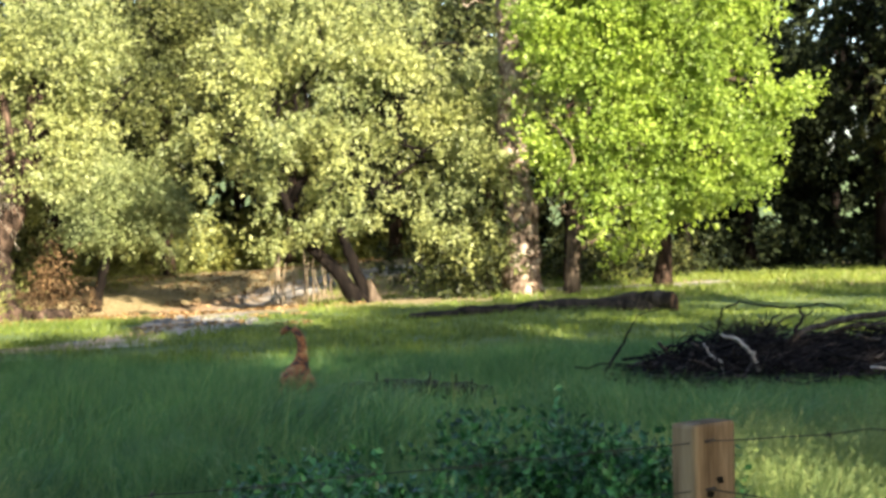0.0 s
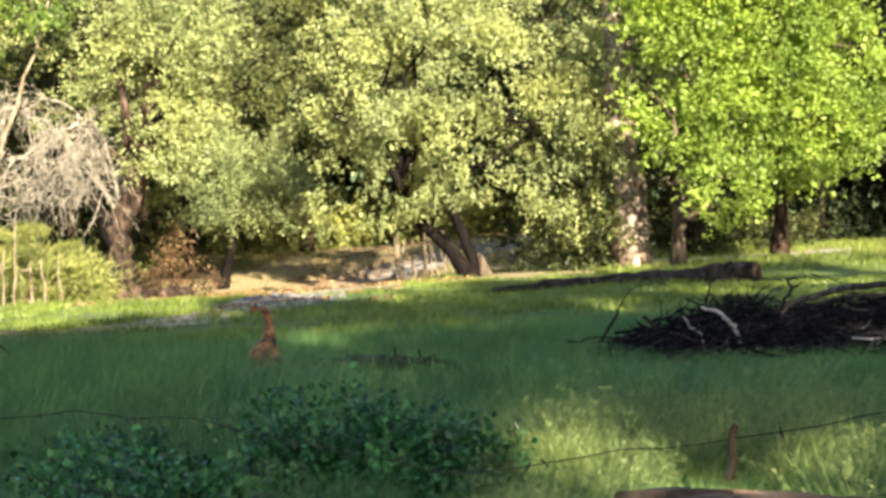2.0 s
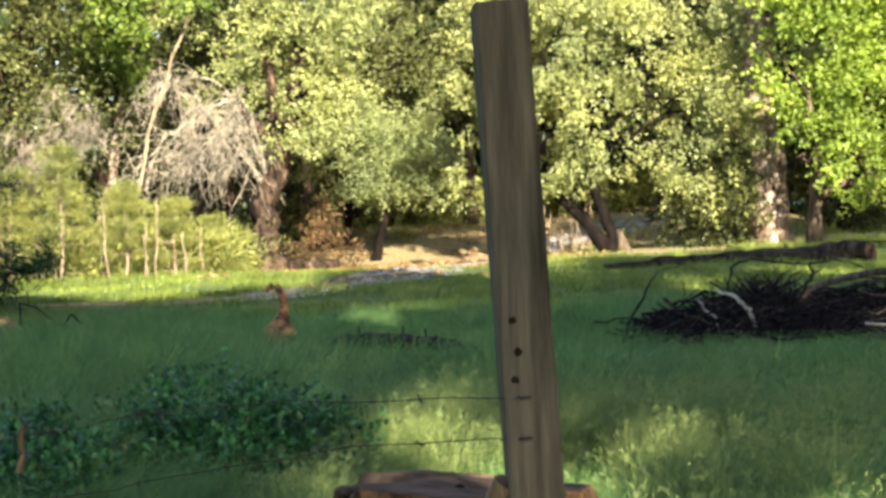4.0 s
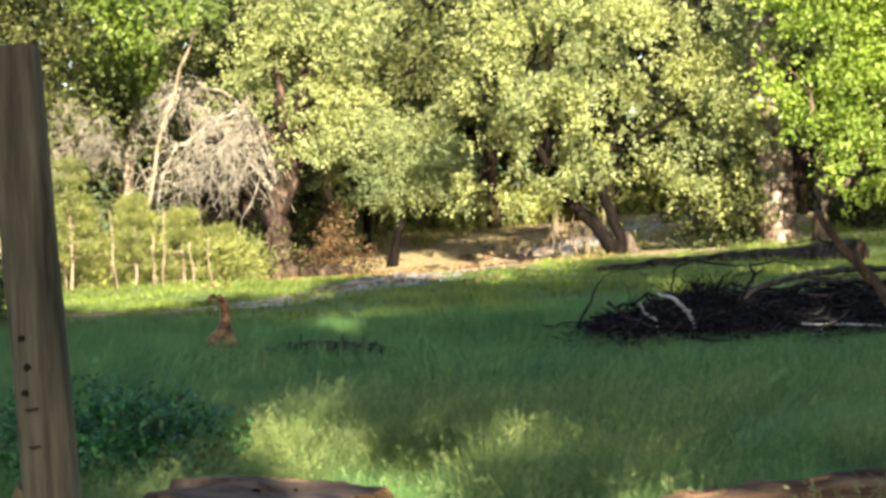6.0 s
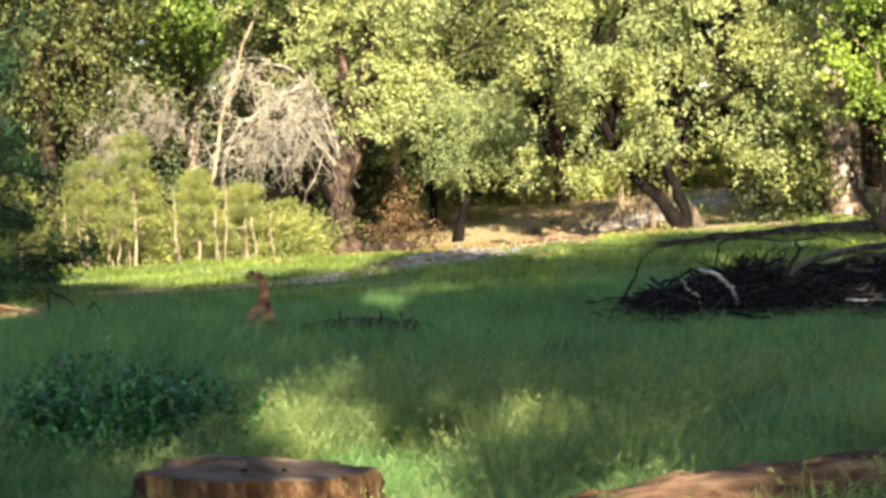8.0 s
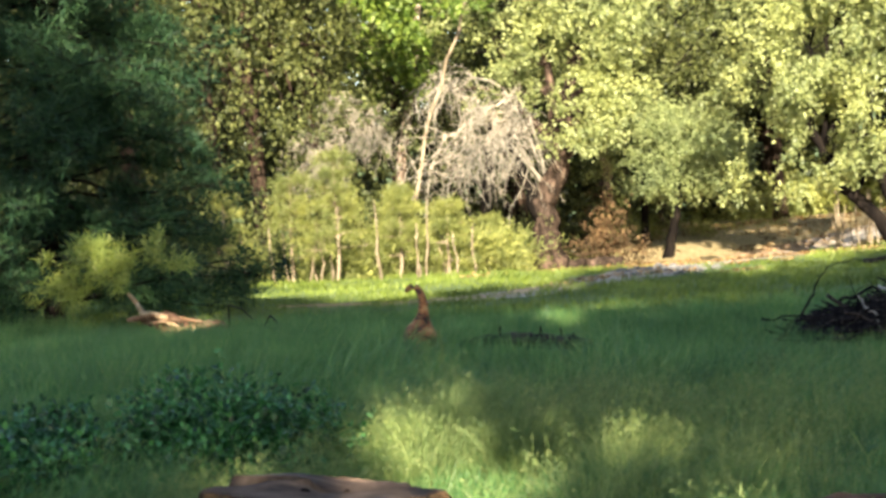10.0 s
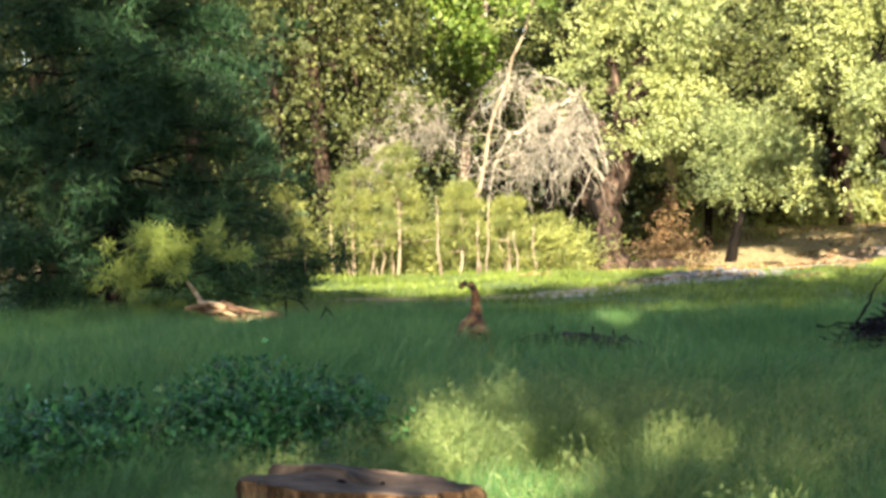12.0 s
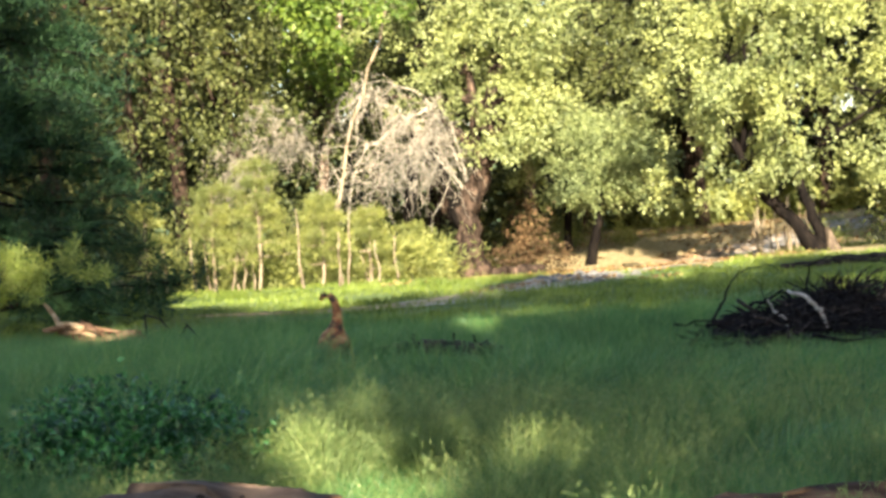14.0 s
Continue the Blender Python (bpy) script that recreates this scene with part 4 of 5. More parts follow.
def far_log(pts, radii, seed, label):
    root = thing("fallen_log", pts[0], label, "log")
    p = np.asarray(pts) - np.asarray(pts[0])
    geo = Geo()
    rugged(geo, p, radii, 14, 60, 0.04, seed, (0.5, 1, 1))
    part("bark", geo, LOG_GREY, root, smooth=True)
    d = unit(p[-1] - p[-2])
    geo = Geo()
    tube(geo, [p[-1] - d * 0.02, p[-1] + d * 0.02], [radii[-1] * 0.85, radii[-1] * 0.8], 14, 0.03)
    part("cut_end", geo, LOG_RED, root, "brown sawn end")


far_log([(2.2, 34.2, 0.03), (3.6, 34.6, 0.07), (5.2, 34.8, 0.1), (7.4, 34.0, 0.12)], [0.07, 0.12, 0.15, 0.2], 11, "long dark grey fallen log lying across the meadow")
far_log([(6.2, 34.5, 0.22), (6.8, 34.2, 0.26), (7.3, 33.9, 0.22)], [0.08, 0.14, 0.17], 12, "short dark log leaning on a longer one")
log_thing("fallen_branch", [(-0.35, 17.9, 0.14), (0.1, 17.6, 0.2), (0.6, 17.4, 0.22), (1.1, 17.2, 0.2), (1.4, 17.1, 0.16)], [0.05, 0.075, 0.085, 0.075, 0.05], LOG_GREY,
          "low grey branch half sunk in meadow grass", 10, 0.1, None, 13, "branch")
for k, (x, y, z) in enumerate([(0.25, 17.5, 0.24), (0.75, 17.3, 0.25), (1.0, 17.2, 0.22), (1.15, 17.15, 0.22)]):
    g = np.random.default_rng(970 + k)
    geo = Geo()
    tube(geo, bent((0, 0, -0.1), (g.normal(0, 0.04), 0, g.uniform(0.08, 0.15)), 6, 0.02, g), np.linspace(0.02, 0.009, 6), 6, 0.1, g)
    ob = part("branch_stub", geo, LOG_GREY, bpy.data.objects["fallen_branch"])
    ob.location = (x + 0.35, y - 17.9, z - 0.14)


def broken_log():
    root = thing("broken_log", (-6.3, 22.5, 0.0), "splintered reddish rotten log lying in the grass", "log")
    g = np.random.default_rng(14)
    for k in range(16):
        c = np.array([-0.5 + 1.15 * (k + 0.5) / 16 + g.normal(0, 0.06), g.normal(0, 0.12), g.uniform(0.14, 0.34) - 0.1 * (k / 16)])
        L = g.uniform(0.25, 0.6)
        t = np.array([1.0, g.normal(-0.3, 0.2), g.normal(-0.1, 0.18)]) * L / 2
        geo = Geo()
        r = g.uniform(0.018, 0.045)
        rugged(geo, [c - t, c, c + t], [r * 0.5, r, r * 0.4], 10, 14, 0.02, 60 + k, (0.5, 1, 1))
        part("wood_chunk", geo, (LOG_ORANGE, CUT_WOOD, LOG_RED)[k % 3], root)
    geo = Geo()
    rugged(geo, [(-0.2, 0, 0.08), (0.2, 0, 0.12), (0.7, -0.05, 0.1), (1.0, -0.1, 0.06)], [0.06, 0.09, 0.08, 0.05], 14, 30, 0.03, 79, (0.5, 1, 1))
    part("rotten_core", geo, LOG_ORANGE, root, smooth=True)
    geo = Geo()
    rugged(geo, [(-0.95, 0.5, 0.62), (-0.75, 0.4, 0.45), (-0.5, 0.1, 0.32), (-0.1, 0, 0.28), (0.2, 0, 0.2)], [0.012, 0.03, 0.045, 0.05, 0.04], 10, 30, 0.012, 80)
    part("splinter", geo, CUT_WOOD, root, "pale splintered limb pointing upwards")


broken_log()
for k, pts in enumerate([[(-5.27, 22.3, 0.02), (-5.27, 22.3, 0.42), (-5.0, 22.2, 0.36), (-4.75, 22.0, 0.22)], [(-4.6, 21.9, 0.05), (-4.3, 21.6, 0.3), (-4.05, 21.4, 0.12)],
                         [(-4.9, 22.2, 0.1), (-4.5, 21.8, 0.14), (-3.9, 21.2, 0.05)]]):
    log_thing("dead_stick", pts, [0.009, 0.013, 0.012, 0.006], STICK_DARK, "black bent dead stick poking from the grass", 6, 0.06, None, 20 + k, "stick", "sticks in the grass")


def brush_pile():
    g = np.random.default_rng(700)
    root = thing("brush_pile", (4.9, 19.3, -0.03), "heap of dark weathered branches and twigs in the meadow", "brush pile")
    crest = ([-1.85, -1.65, -1.3, -1.05, -0.8, -0.5, -0.2, 0.2, 0.6, 1.0, 1.6, 2.4, 3.2], [0.06, 0.2, 0.33, 0.42, 0.52, 0.56, 0.54, 0.5, 0.56, 0.6, 0.6, 0.55, 0.35])
    shapes = []
    for k in range(18):
        geo = Geo()
        L = g.uniform(0.5, 1.3)
        path = bent((-L / 2, 0, 0), (L / 2, 0, 0), 8, 0.13, g)
        r = np.linspace(0.017, 0.006, 8) * g.uniform(0.6, 1.5)
        tube(geo, path, r, 6, 0.08, g)
        for _ in range(2):
            j = int(g.integers(2, 7))
            tube(geo, bent(path[j], path[j] + (g.uniform(0.1, 0.3), g.normal(0, 0.12), g.normal(0.02, 0.1)), 4, 0.04, g), [r[j] * 0.6, r[j] * 0.5, r[j] * 0.4, 0.003], 4, 0, g)
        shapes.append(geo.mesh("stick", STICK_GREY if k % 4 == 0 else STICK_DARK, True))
    for k in range(290):
        x = g.uniform(-1.65, 2.6)
        top = np.interp(x, *crest)
        y = g.normal(-0.1, 0.42)
        z = top * (0.15 + 0.85 * g.random() ** 0.5) * max(0.25, 1 - abs(y) * 0.75)
        ob = new("stick", shapes[int(g.integers(0, 18))])
        ob.parent = root
        ob.matrix_local = pose(x, y, z, g.normal(0, 12), g.normal(-6, 10), g.normal(5, 30))
    geo = Geo()
    for k in range(1300):
        x, y = g.uniform(-1.75, 2.3), g.normal(-0.2, 0.4)
        z = np.interp(x, *crest) * g.random() ** 0.8 * max(0.2, 1 - abs(y) * 0.7)
        a, L = g.normal(0, 0.5), g.uniform(0.12, 0.4)
        d = np.array([math.cos(a), math.sin(a), g.normal(0, 0.25)]) * L
        c = np.array([x, y, z])
        tube(geo, bent(c - d, c + d, 4, 0.05, g), [0.008, 0.008, 0.006, 0.003], 4, 0, g)
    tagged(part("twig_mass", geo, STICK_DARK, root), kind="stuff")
    # Dark filling stands in for the shade inside the heap.
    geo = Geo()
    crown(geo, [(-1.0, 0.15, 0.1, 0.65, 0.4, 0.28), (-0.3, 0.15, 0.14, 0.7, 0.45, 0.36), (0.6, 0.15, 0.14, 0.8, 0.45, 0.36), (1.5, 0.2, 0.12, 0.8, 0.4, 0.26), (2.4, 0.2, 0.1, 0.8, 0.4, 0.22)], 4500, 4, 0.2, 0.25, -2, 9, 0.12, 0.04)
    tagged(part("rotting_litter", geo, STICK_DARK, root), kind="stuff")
    for pts, rad, m, lab in [
            ([(-0.86, -0.62, 0.6), (-0.65, -0.65, 0.5), (-0.53, -0.65, 0.38), (-0.45, -0.66, 0.17)], [0.014, 0.024, 0.026, 0.02], STICK_PALE, "bleached grey bent stick"),
            ([(-1.06, -0.66, 0.5), (-1.0, -0.7, 0.38), (-0.88, -0.7, 0.29), (-0.87, -0.7, 0.17), (-0.79, -0.72, 0.0)], [0.01, 0.013, 0.014, 0.013, 0.009], STICK_PALE, "bleached grey bent stick"),
            ([(-1.98, 0.6, -0.03), (-1.85, 0.5, 0.2), (-1.72, 0.45, 0.4), (-1.6, 0.4, 0.64)], [0.02, 0.019, 0.016, 0.01], STICK_DARK, ""),
            ([(-1.6, 0.4, 0.64), (-1.48, 0.5, 0.77), (-1.22, 0.5, 0.83), (-1.0, 0.4, 0.74)], [0.009, 0.007, 0.006, 0.004], STICK_DARK, ""),
            ([(-1.3, 0.1, 0.3), (-1.2, 0.1, 0.5), (-1.25, 0.05, 0.66)], [0.007, 0.006, 0.004], STICK_DARK, ""),
            ([(-0.73, 0.0, 0.45), (-0.71, 0.0, 0.65), (-0.67, 0.0, 0.82), (-0.47, 0.0, 0.9), (-0.11, 0.0, 0.84), (0.18, 0.0, 0.81), (0.46, 0.0, 0.85), (0.81, 0.0, 0.76)], [0.014, 0.013, 0.013, 0.012, 0.012, 0.011, 0.009, 0.006], STICK_DARK, ""),
            ([(0.05, -0.1, 0.4), (0.12, -0.1, 0.58), (0.21, -0.1, 0.71), (0.17, -0.1, 0.82)], [0.026, 0.022, 0.02, 0.012], STICK_DARK, ""),
            ([(0.2, -0.1, 0.7), (0.34, -0.1, 0.78)], [0.014, 0.007], STICK_DARK, ""),
            ([(-0.25, -0.1, 0.5), (-0.15, -0.1, 0.71), (-0.02, -0.1, 0.77)], [0.014, 0.012, 0.006], STICK_DARK, ""),
            ([(-0.1, -0.05, 0.36), (0.25, -0.05, 0.56), (0.6, -0.05, 0.66), (0.95, 0.0, 0.7), (1.25, 0.0, 0.72), (1.8, 0.1, 0.7), (2.7, 0.2, 0.5)], [0.03, 0.036, 0.04, 0.042, 0.04, 0.04, 0.03], STICK_GREY, "long grey arching branch"),
            ([(0.3, 0.0, 0.45), (0.8, 0.0, 0.6), (1.3, -0.1, 0.62), (2.1, -0.1, 0.5)], [0.02, 0.024, 0.022, 0.015], STICK_GREY, ""),
            ([(0.76, -3.8, 1.5), (0.93, -3.8, 1.21), (1.12, -3.8, 0.97), (1.34, -3.8, 0.67), (1.7, -3.7, 0.1), (1.8, -3.7, -0.05)], [0.03, 0.042, 0.05, 0.052, 0.055, 0.055], LIMB_BROWN, "dark brown broken limb standing out of the grass"),
            ([(0.48, -3.7, 1.2), (0.79, -3.7, 1.23), (0.95, -3.78, 1.16)], [0.005, 0.008, 0.01], STICK_DARK, ""),
            ([(0.72, -3.8, 1.55), (0.74, -3.8, 1.7), (0.8, -3.8, 1.5)], [0.006, 0.008, 0.02], STICK_DARK, ""),
            ([(0.6, -3.5, 1.86), (0.83, -3.5, 1.83), (1.12, -3.5, 1.78), (1.42, -3.5, 1.84), (1.9, -3.5, 1.4), (2.2, -3.5, 0.5), (2.25, -3.5, -0.05)], [0.006, 0.009, 0.012, 0.014, 0.018, 0.024, 0.03], STICK_DARK, "thin dead branch arching above the pile"),
            ([(0.68, -0.9, 0.2), (1.1, -0.92, 0.19), (1.56, -0.95, 0.16)], [0.012, 0.013, 0.012], STICK_PALE, "bleached straight stick")]:
        geo = Geo()
        p = np.asarray(pts)
        seg = np.linspace(0, len(p) - 1, 5 * (len(p) - 1) + 1)
        q = np.stack([np.interp(seg, np.arange(len(p)), p[:, c]) for c in range(3)], 1) + g.standard_normal((len(seg), 3)) * 0.008
        tube(geo, q, np.interp(seg, np.arange(len(rad)), rad), 6, 0.08, g)
        part("branch", geo, m, root, lab, smooth=True)


brush_pile()


def stump():
    """Wide oblong stump with a flat worn top."""
    g = np.random.default_rng(801)
    root = thing("tree_stump", (2.53, 7.42, -0.012), "wide old stump with crumbling reddish bark and flat top", "tree stump")
    n = 96
    a = np.arange(n) * 2 * np.pi / n
    lump = 1 + 0.05 * np.sin(3 * a + 1) + 0.04 * np.sin(7 * a) + 0.025 * g.standard_normal(n)
    geo = Geo()
    rings = []
    groove = 0.045 * lumps(np.stack([np.cos(a) * 3, np.sin(a) * 3, 0 * a], 1), 3.5, 5)
    zs = np.linspace(-0.1, 0.44, 16)
    for z in zs:
        s = 1.0 + 0.16 * ((0.44 - z) / 0.54) ** 1.5 - 0.02 * (z > 0.42)
        jit = 1 + groove + 0.022 * lumps(np.stack([np.cos(a) * 2, np.sin(a) * 2, np.full(n, z * 2)], 1), 5, 6) + 0.014 * g.standard_normal(n)
        rings.append(np.stack([np.cos(a) * 0.59 * s * lump * jit, np.sin(a) * 0.34 * s * lump * jit, np.full(n, z) + 0.04 * (z > 0.2) * (0.1 - np.cos(a) * 0.9) - 0.06 * (z > 0.3) * (np.cos(a) < -0.86)], 1))
    v = np.concatenate(rings)
    k = np.arange(15)[:, None] * n
    j = np.arange(n)[None, :]
    f = np.stack([k + j, k + (j + 1) % n, k + n + (j + 1) % n, k + n + j], -1).reshape(-1, 4)
    geo.add(v, f)
    part("bark", geo, STUMP_SIDE, root, smooth=True)
    geo = Geo()
    rings = [rings[-1] * (1, 1, 1)]
    for s in (0.96, 0.85, 0.7, 0.5, 0.3, 0.01):
        r = rings[0].copy()
        r[:, :2] *= s
        r[:, 2] += 0.004 + 0.012 * lumps(r, 6, 8)
        rings.append(r)
    v = np.concatenate(rings)
    k = np.arange(6)[:, None] * n
    geo.add(v, np.stack([k + j, k + (j + 1) % n, k + n + (j + 1) % n, k + n + j], -1).reshape(-1, 4))
    part("cut_top", geo, STUMP_TOP, root, "weathered grey-brown sawn top")
    for x, y, r in ((0.02, -0.12, 0.02), (0.2, -0.05, 0.012)):
        geo = Geo()
        z = 0.447 + 0.04 * (0.1 - 0.9 * x / 0.6)
        rugged(geo, [(x - r, y, z), (x, y, z + 0.004), (x + r, y, z)], [r * 0.4, r * 0.6, r * 0.3], 8, 8, 0.01, int(900 * r), (1, 1, 1))
        part("rot_knot", geo, DARK_BARK, root, "black rotted knot")


stump()
def rotten_log():
    root = thing("rotten_log", (3.1, 7.15, 0.0), "big reddish rotting log with flaking bark beside the stump", "log")
    geo = Geo()
    rugged(geo, [(0.3, 0, -0.02), (1.0, 0.2, 0.05), (1.8, 0.4, 0.12), (2.9, 0.65, 0.16), (4.5, 1.0, 0.18)], [0.15, 0.2, 0.23, 0.24, 0.25], 34, 150, 0.035, 31, (0.35, 0.8, 1))
    part("bark", geo, LOG_RED, root, smooth=True)
    g = np.random.default_rng(32)
    for k in range(16):
        x = g.uniform(0.5, 4.2)
        c = np.array([x, np.interp(x, [0, 4.5], [0, 1.0]) + g.normal(0, 0.07), np.interp(x, [0, 1, 1.8, 2.9, 4.5], [0.12, 0.24, 0.34, 0.39, 0.42]) + 0.005])
        L = g.uniform(0.1, 0.3)
        geo = Geo()
        rugged(geo, [c - (L / 2, L * 0.14, 0.005), c, c + (L / 2, L * 0.14, 0.005)], [0.012, 0.026, 0.01], 8, 9, 0.01, 40 + k)
        part("bark_flake", geo, LOG_RED if k % 3 else STUMP_SIDE, root)


rotten_log()


# ---- fence ----
def fence_post(at, h, w, mat, label, turn, lean=(0, 0), knots=((1.2, 0.1), (1.17, -0.15), (1.0, 0.2), (0.7, -0.2))):
    """Squared timber with worn arrises and a slightly skewed flat top."""
    root = thing("fence_post", (*at, 0.0), label, "fence post", "posts of the wire fence")
    g = np.random.default_rng(int(h * 100))
    c = w * 0.09
    h2 = w / 2
    ring = []
    for sx, sy in ((1, 1), (-1, 1), (-1, -1), (1, -1)):
        p, q = (sx * (h2 - c), sy * h2), (sx * h2, sy * (h2 - c))
        pair = [q, p] if sx * sy > 0 else [p, q]
        ring += [pair[0], ((pair[0][0] + pair[1][0]) / 2 + sx * c * 0.2, (pair[0][1] + pair[1][1]) / 2 + sy * c * 0.2), pair[1]]
        nx = {(1, 1): (0, h2), (-1, 1): (-h2, 0), (-1, -1): (0, -h2), (1, -1): (h2, 0)}[(sx, sy)]
        ring.append(nx)
    ring = np.asarray(ring)
    n = len(ring)
    zs = np.concatenate([np.linspace(-0.3, h - 0.008, 16), [h, h + 0.001, h + 0.001]])
    sc = np.concatenate([np.full(16, 1.0), [0.95, 0.5, 0.02]])
    rows = []
    for z, s in zip(zs, sc):
        r = ring * s * (1 + 0.012 * g.standard_normal((n, 1)))
        rows.append(np.stack([r[:, 0] + lean[0] * z, r[:, 1] + lean[1] * z, np.full(n, z) + (z > h - 0.02) * (0.06 * r[:, 0] - 0.05 * r[:, 1])], 1))
    k = np.arange(len(zs) - 1)[:, None] * n
    j = np.arange(n)[None, :]
    geo = Geo()
    geo.add(np.concatenate(rows), np.stack([k + j, k + (j + 1) % n, k + n + (j + 1) % n, k + n + j], -1).reshape(-1, 4))
    part("timber", geo, mat, root)
    timber = root.children[0]
    for z, x in knots:
        geo = Geo()
        tube(geo, [(x * w + lean[0] * z, -h2 - 0.002 + lean[1] * z, z), (x * w + lean[0] * z, -h2 + 0.01 + lean[1] * z, z)], [0.009, 0.011], 10, 0.15, g)
        part("knot", geo, DARK_BARK, timber, "dark knot in the wood")
    root.rotation_euler = (0, 0, radians(turn))
    return root


P_LOW, P_TALL, P_OFF = (0.01, 4.24), (3.245, 3.012), (-3.3, 5.1)
fence_post(P_LOW, 1.328, 0.11, POST_WOOD, "short squared tan fence post with wire stapled on", 16)
fence_post((3.305, 2.975), 2.27, 0.12, POST_GREY, "tall weathered grey fence post", 12, (-0.035, 0.038), ((1.57, -0.25), (1.5, -0.18), (1.44, -0.28), (0.9, 0.1)))
fence_post(P_OFF, 1.328, 0.09, POST_WOOD, "short squared tan fence post with wire stapled on", 10)


def wire(a, b, shape, seed):
    """shape: heights of the strand at even steps."""
    g = np.random.default_rng(seed)
    a, b = np.asarray(a, float), np.asarray(b, float)
    root = thing("barbed_wire", a, "rusty sagging barbed wire strand of the meadow fence", "barbed wire", "strands of the wire fence")
    s = np.linspace(0, 1, 40)
    p = (b - a) * s[:, None]
    p[:, 2] = np.interp(s, np.linspace(0, 1, len(shape)), shape) - a[2]
    p[1:-1] += g.standard_normal((38, 3)) * 0.003
    geo = Geo()
    tube(geo, p, np.full(40, 0.0016), 6, 0, g)
    strand = part("strand", geo, WIRE, root)
    for k in range(3, 38, 3):
        geo = Geo()
        for _ in range(2):
            d = unit(g.standard_normal(3)) * 0.013
            tube(geo, [p[k] - d, p[k], p[k] + d], [0.0012, 0.0024, 0.0012], 4, 0, g)
        part("barb", geo, WIRE, strand)


for z0, shape in [(1.0, [1.29, 1.315, 1.30, 1.235, 1.175, 1.225, 1.27, 1.335, 1.373, 1.383, 1.40]), (0.9, [1.18, 1.13, 1.07, 1.03, 1.02, 1.05, 1.1, 1.165, 1.235, 1.285, 1.31]),
                  (0.8, [1.03, 0.99, 0.96, 0.94, 0.93, 0.94, 0.96, 0.98, 1.0, 1.03, 1.06])]:
    z = shape[0]
    wire((P_LOW[0], P_LOW[1] - 0.058, z), (P_TALL[0], P_TALL[1] - 0.07, shape[-1]), shape, int(z * 100))
    wire((P_OFF[0], P_OFF[1] - 0.058, z0), (P_LOW[0], P_LOW[1] - 0.058, z), [z0, z0 * 0.5 + z * 0.5 - 0.02, z], int(z * 77))
for x, y, zz in [(P_LOW[0], P_LOW[1] - 0.052, (1.29, 1.18, 1.03)), (P_TALL[0], P_TALL[1] - 0.066, (1.40, 1.31, 1.06))]:
    for z in zz:
        geo = Geo()
        tube(geo, [(-0.012, 0, 0), (-0.006, -0.012, 0.0), (0.006, -0.012, 0.002), (0.012, 0, 0.002)], [0.004] * 4, 6)
        ob = part("staple", geo, WIRE, None)
        ob.matrix_world = pose(x, y, z)
        tagged(ob, "rusty wire staple driven into a fence post", "staple", "staples of the wire fence")
geo = Geo()
tube(geo, bent((0, 0, 0), (0.6, -0.1, 1.22), 8, 0.02), np.linspace(0.05, 0.04, 8), 8, 0.04)
ob = part("fence_brace", geo, POST_WOOD, None)
ob.matrix_world = pose(2.6, 3.12, -0.02)
tagged(ob, "slanting round brace leaning on the tall fence post", "fence brace")
geo = Geo()
tube(geo, bent((-0.01, 0, -0.07), (0.012, 0, 0.05), 8, 0.01), np.full(8, 0.009), 8, 0.05)
ob = part("fence_stay", geo, LIMB_BROWN, None)
ob.matrix_world = pose(1.9, 3.45, 1.245)
tagged(ob, "short tan wooden stay hanging on the fence wires", "fence stay")


# ---- garden sculpture ----
def sculpture():
    """A pear-shaped body with two flaring rims and a tapering hooked neck."""
    geo = Geo()
    path = [(-0.03, 0, -0.05), (-0.03, 0, 0.1), (-0.03, 0, 0.2), (-0.03, 0, 0.24), (-0.02, 0, 0.28), (-0.015, 0, 0.36), (-0.01, 0, 0.42), (0.0, 0, 0.46), (0.01, 0, 0.51), (0.025, 0, 0.56), (0.035, 0, 0.62), (0.035, 0, 0.7),
            (0.025, 0, 0.77), (0.0, 0, 0.83), (-0.04, 0, 0.87), (-0.09, 0, 0.88), (-0.135, 0, 0.86), (-0.155, 0, 0.825)]
    tube(geo, path, [0.1, 0.13, 0.165, 0.19, 0.165, 0.18, 0.165, 0.13, 0.095, 0.07, 0.055, 0.046, 0.041, 0.038, 0.035, 0.032, 0.028, 0.018], 24, 0.04)
    ob = part("garden_sculpture", geo, RUST, None, smooth=True)
    ob.matrix_world = pose(-0.5, 17.2, -0.04, 0, 0, -10)
    tagged(ob, "rust-orange banded bulb-shaped garden sculpture with hooked neck in grass", "garden ornament")


sculpture()


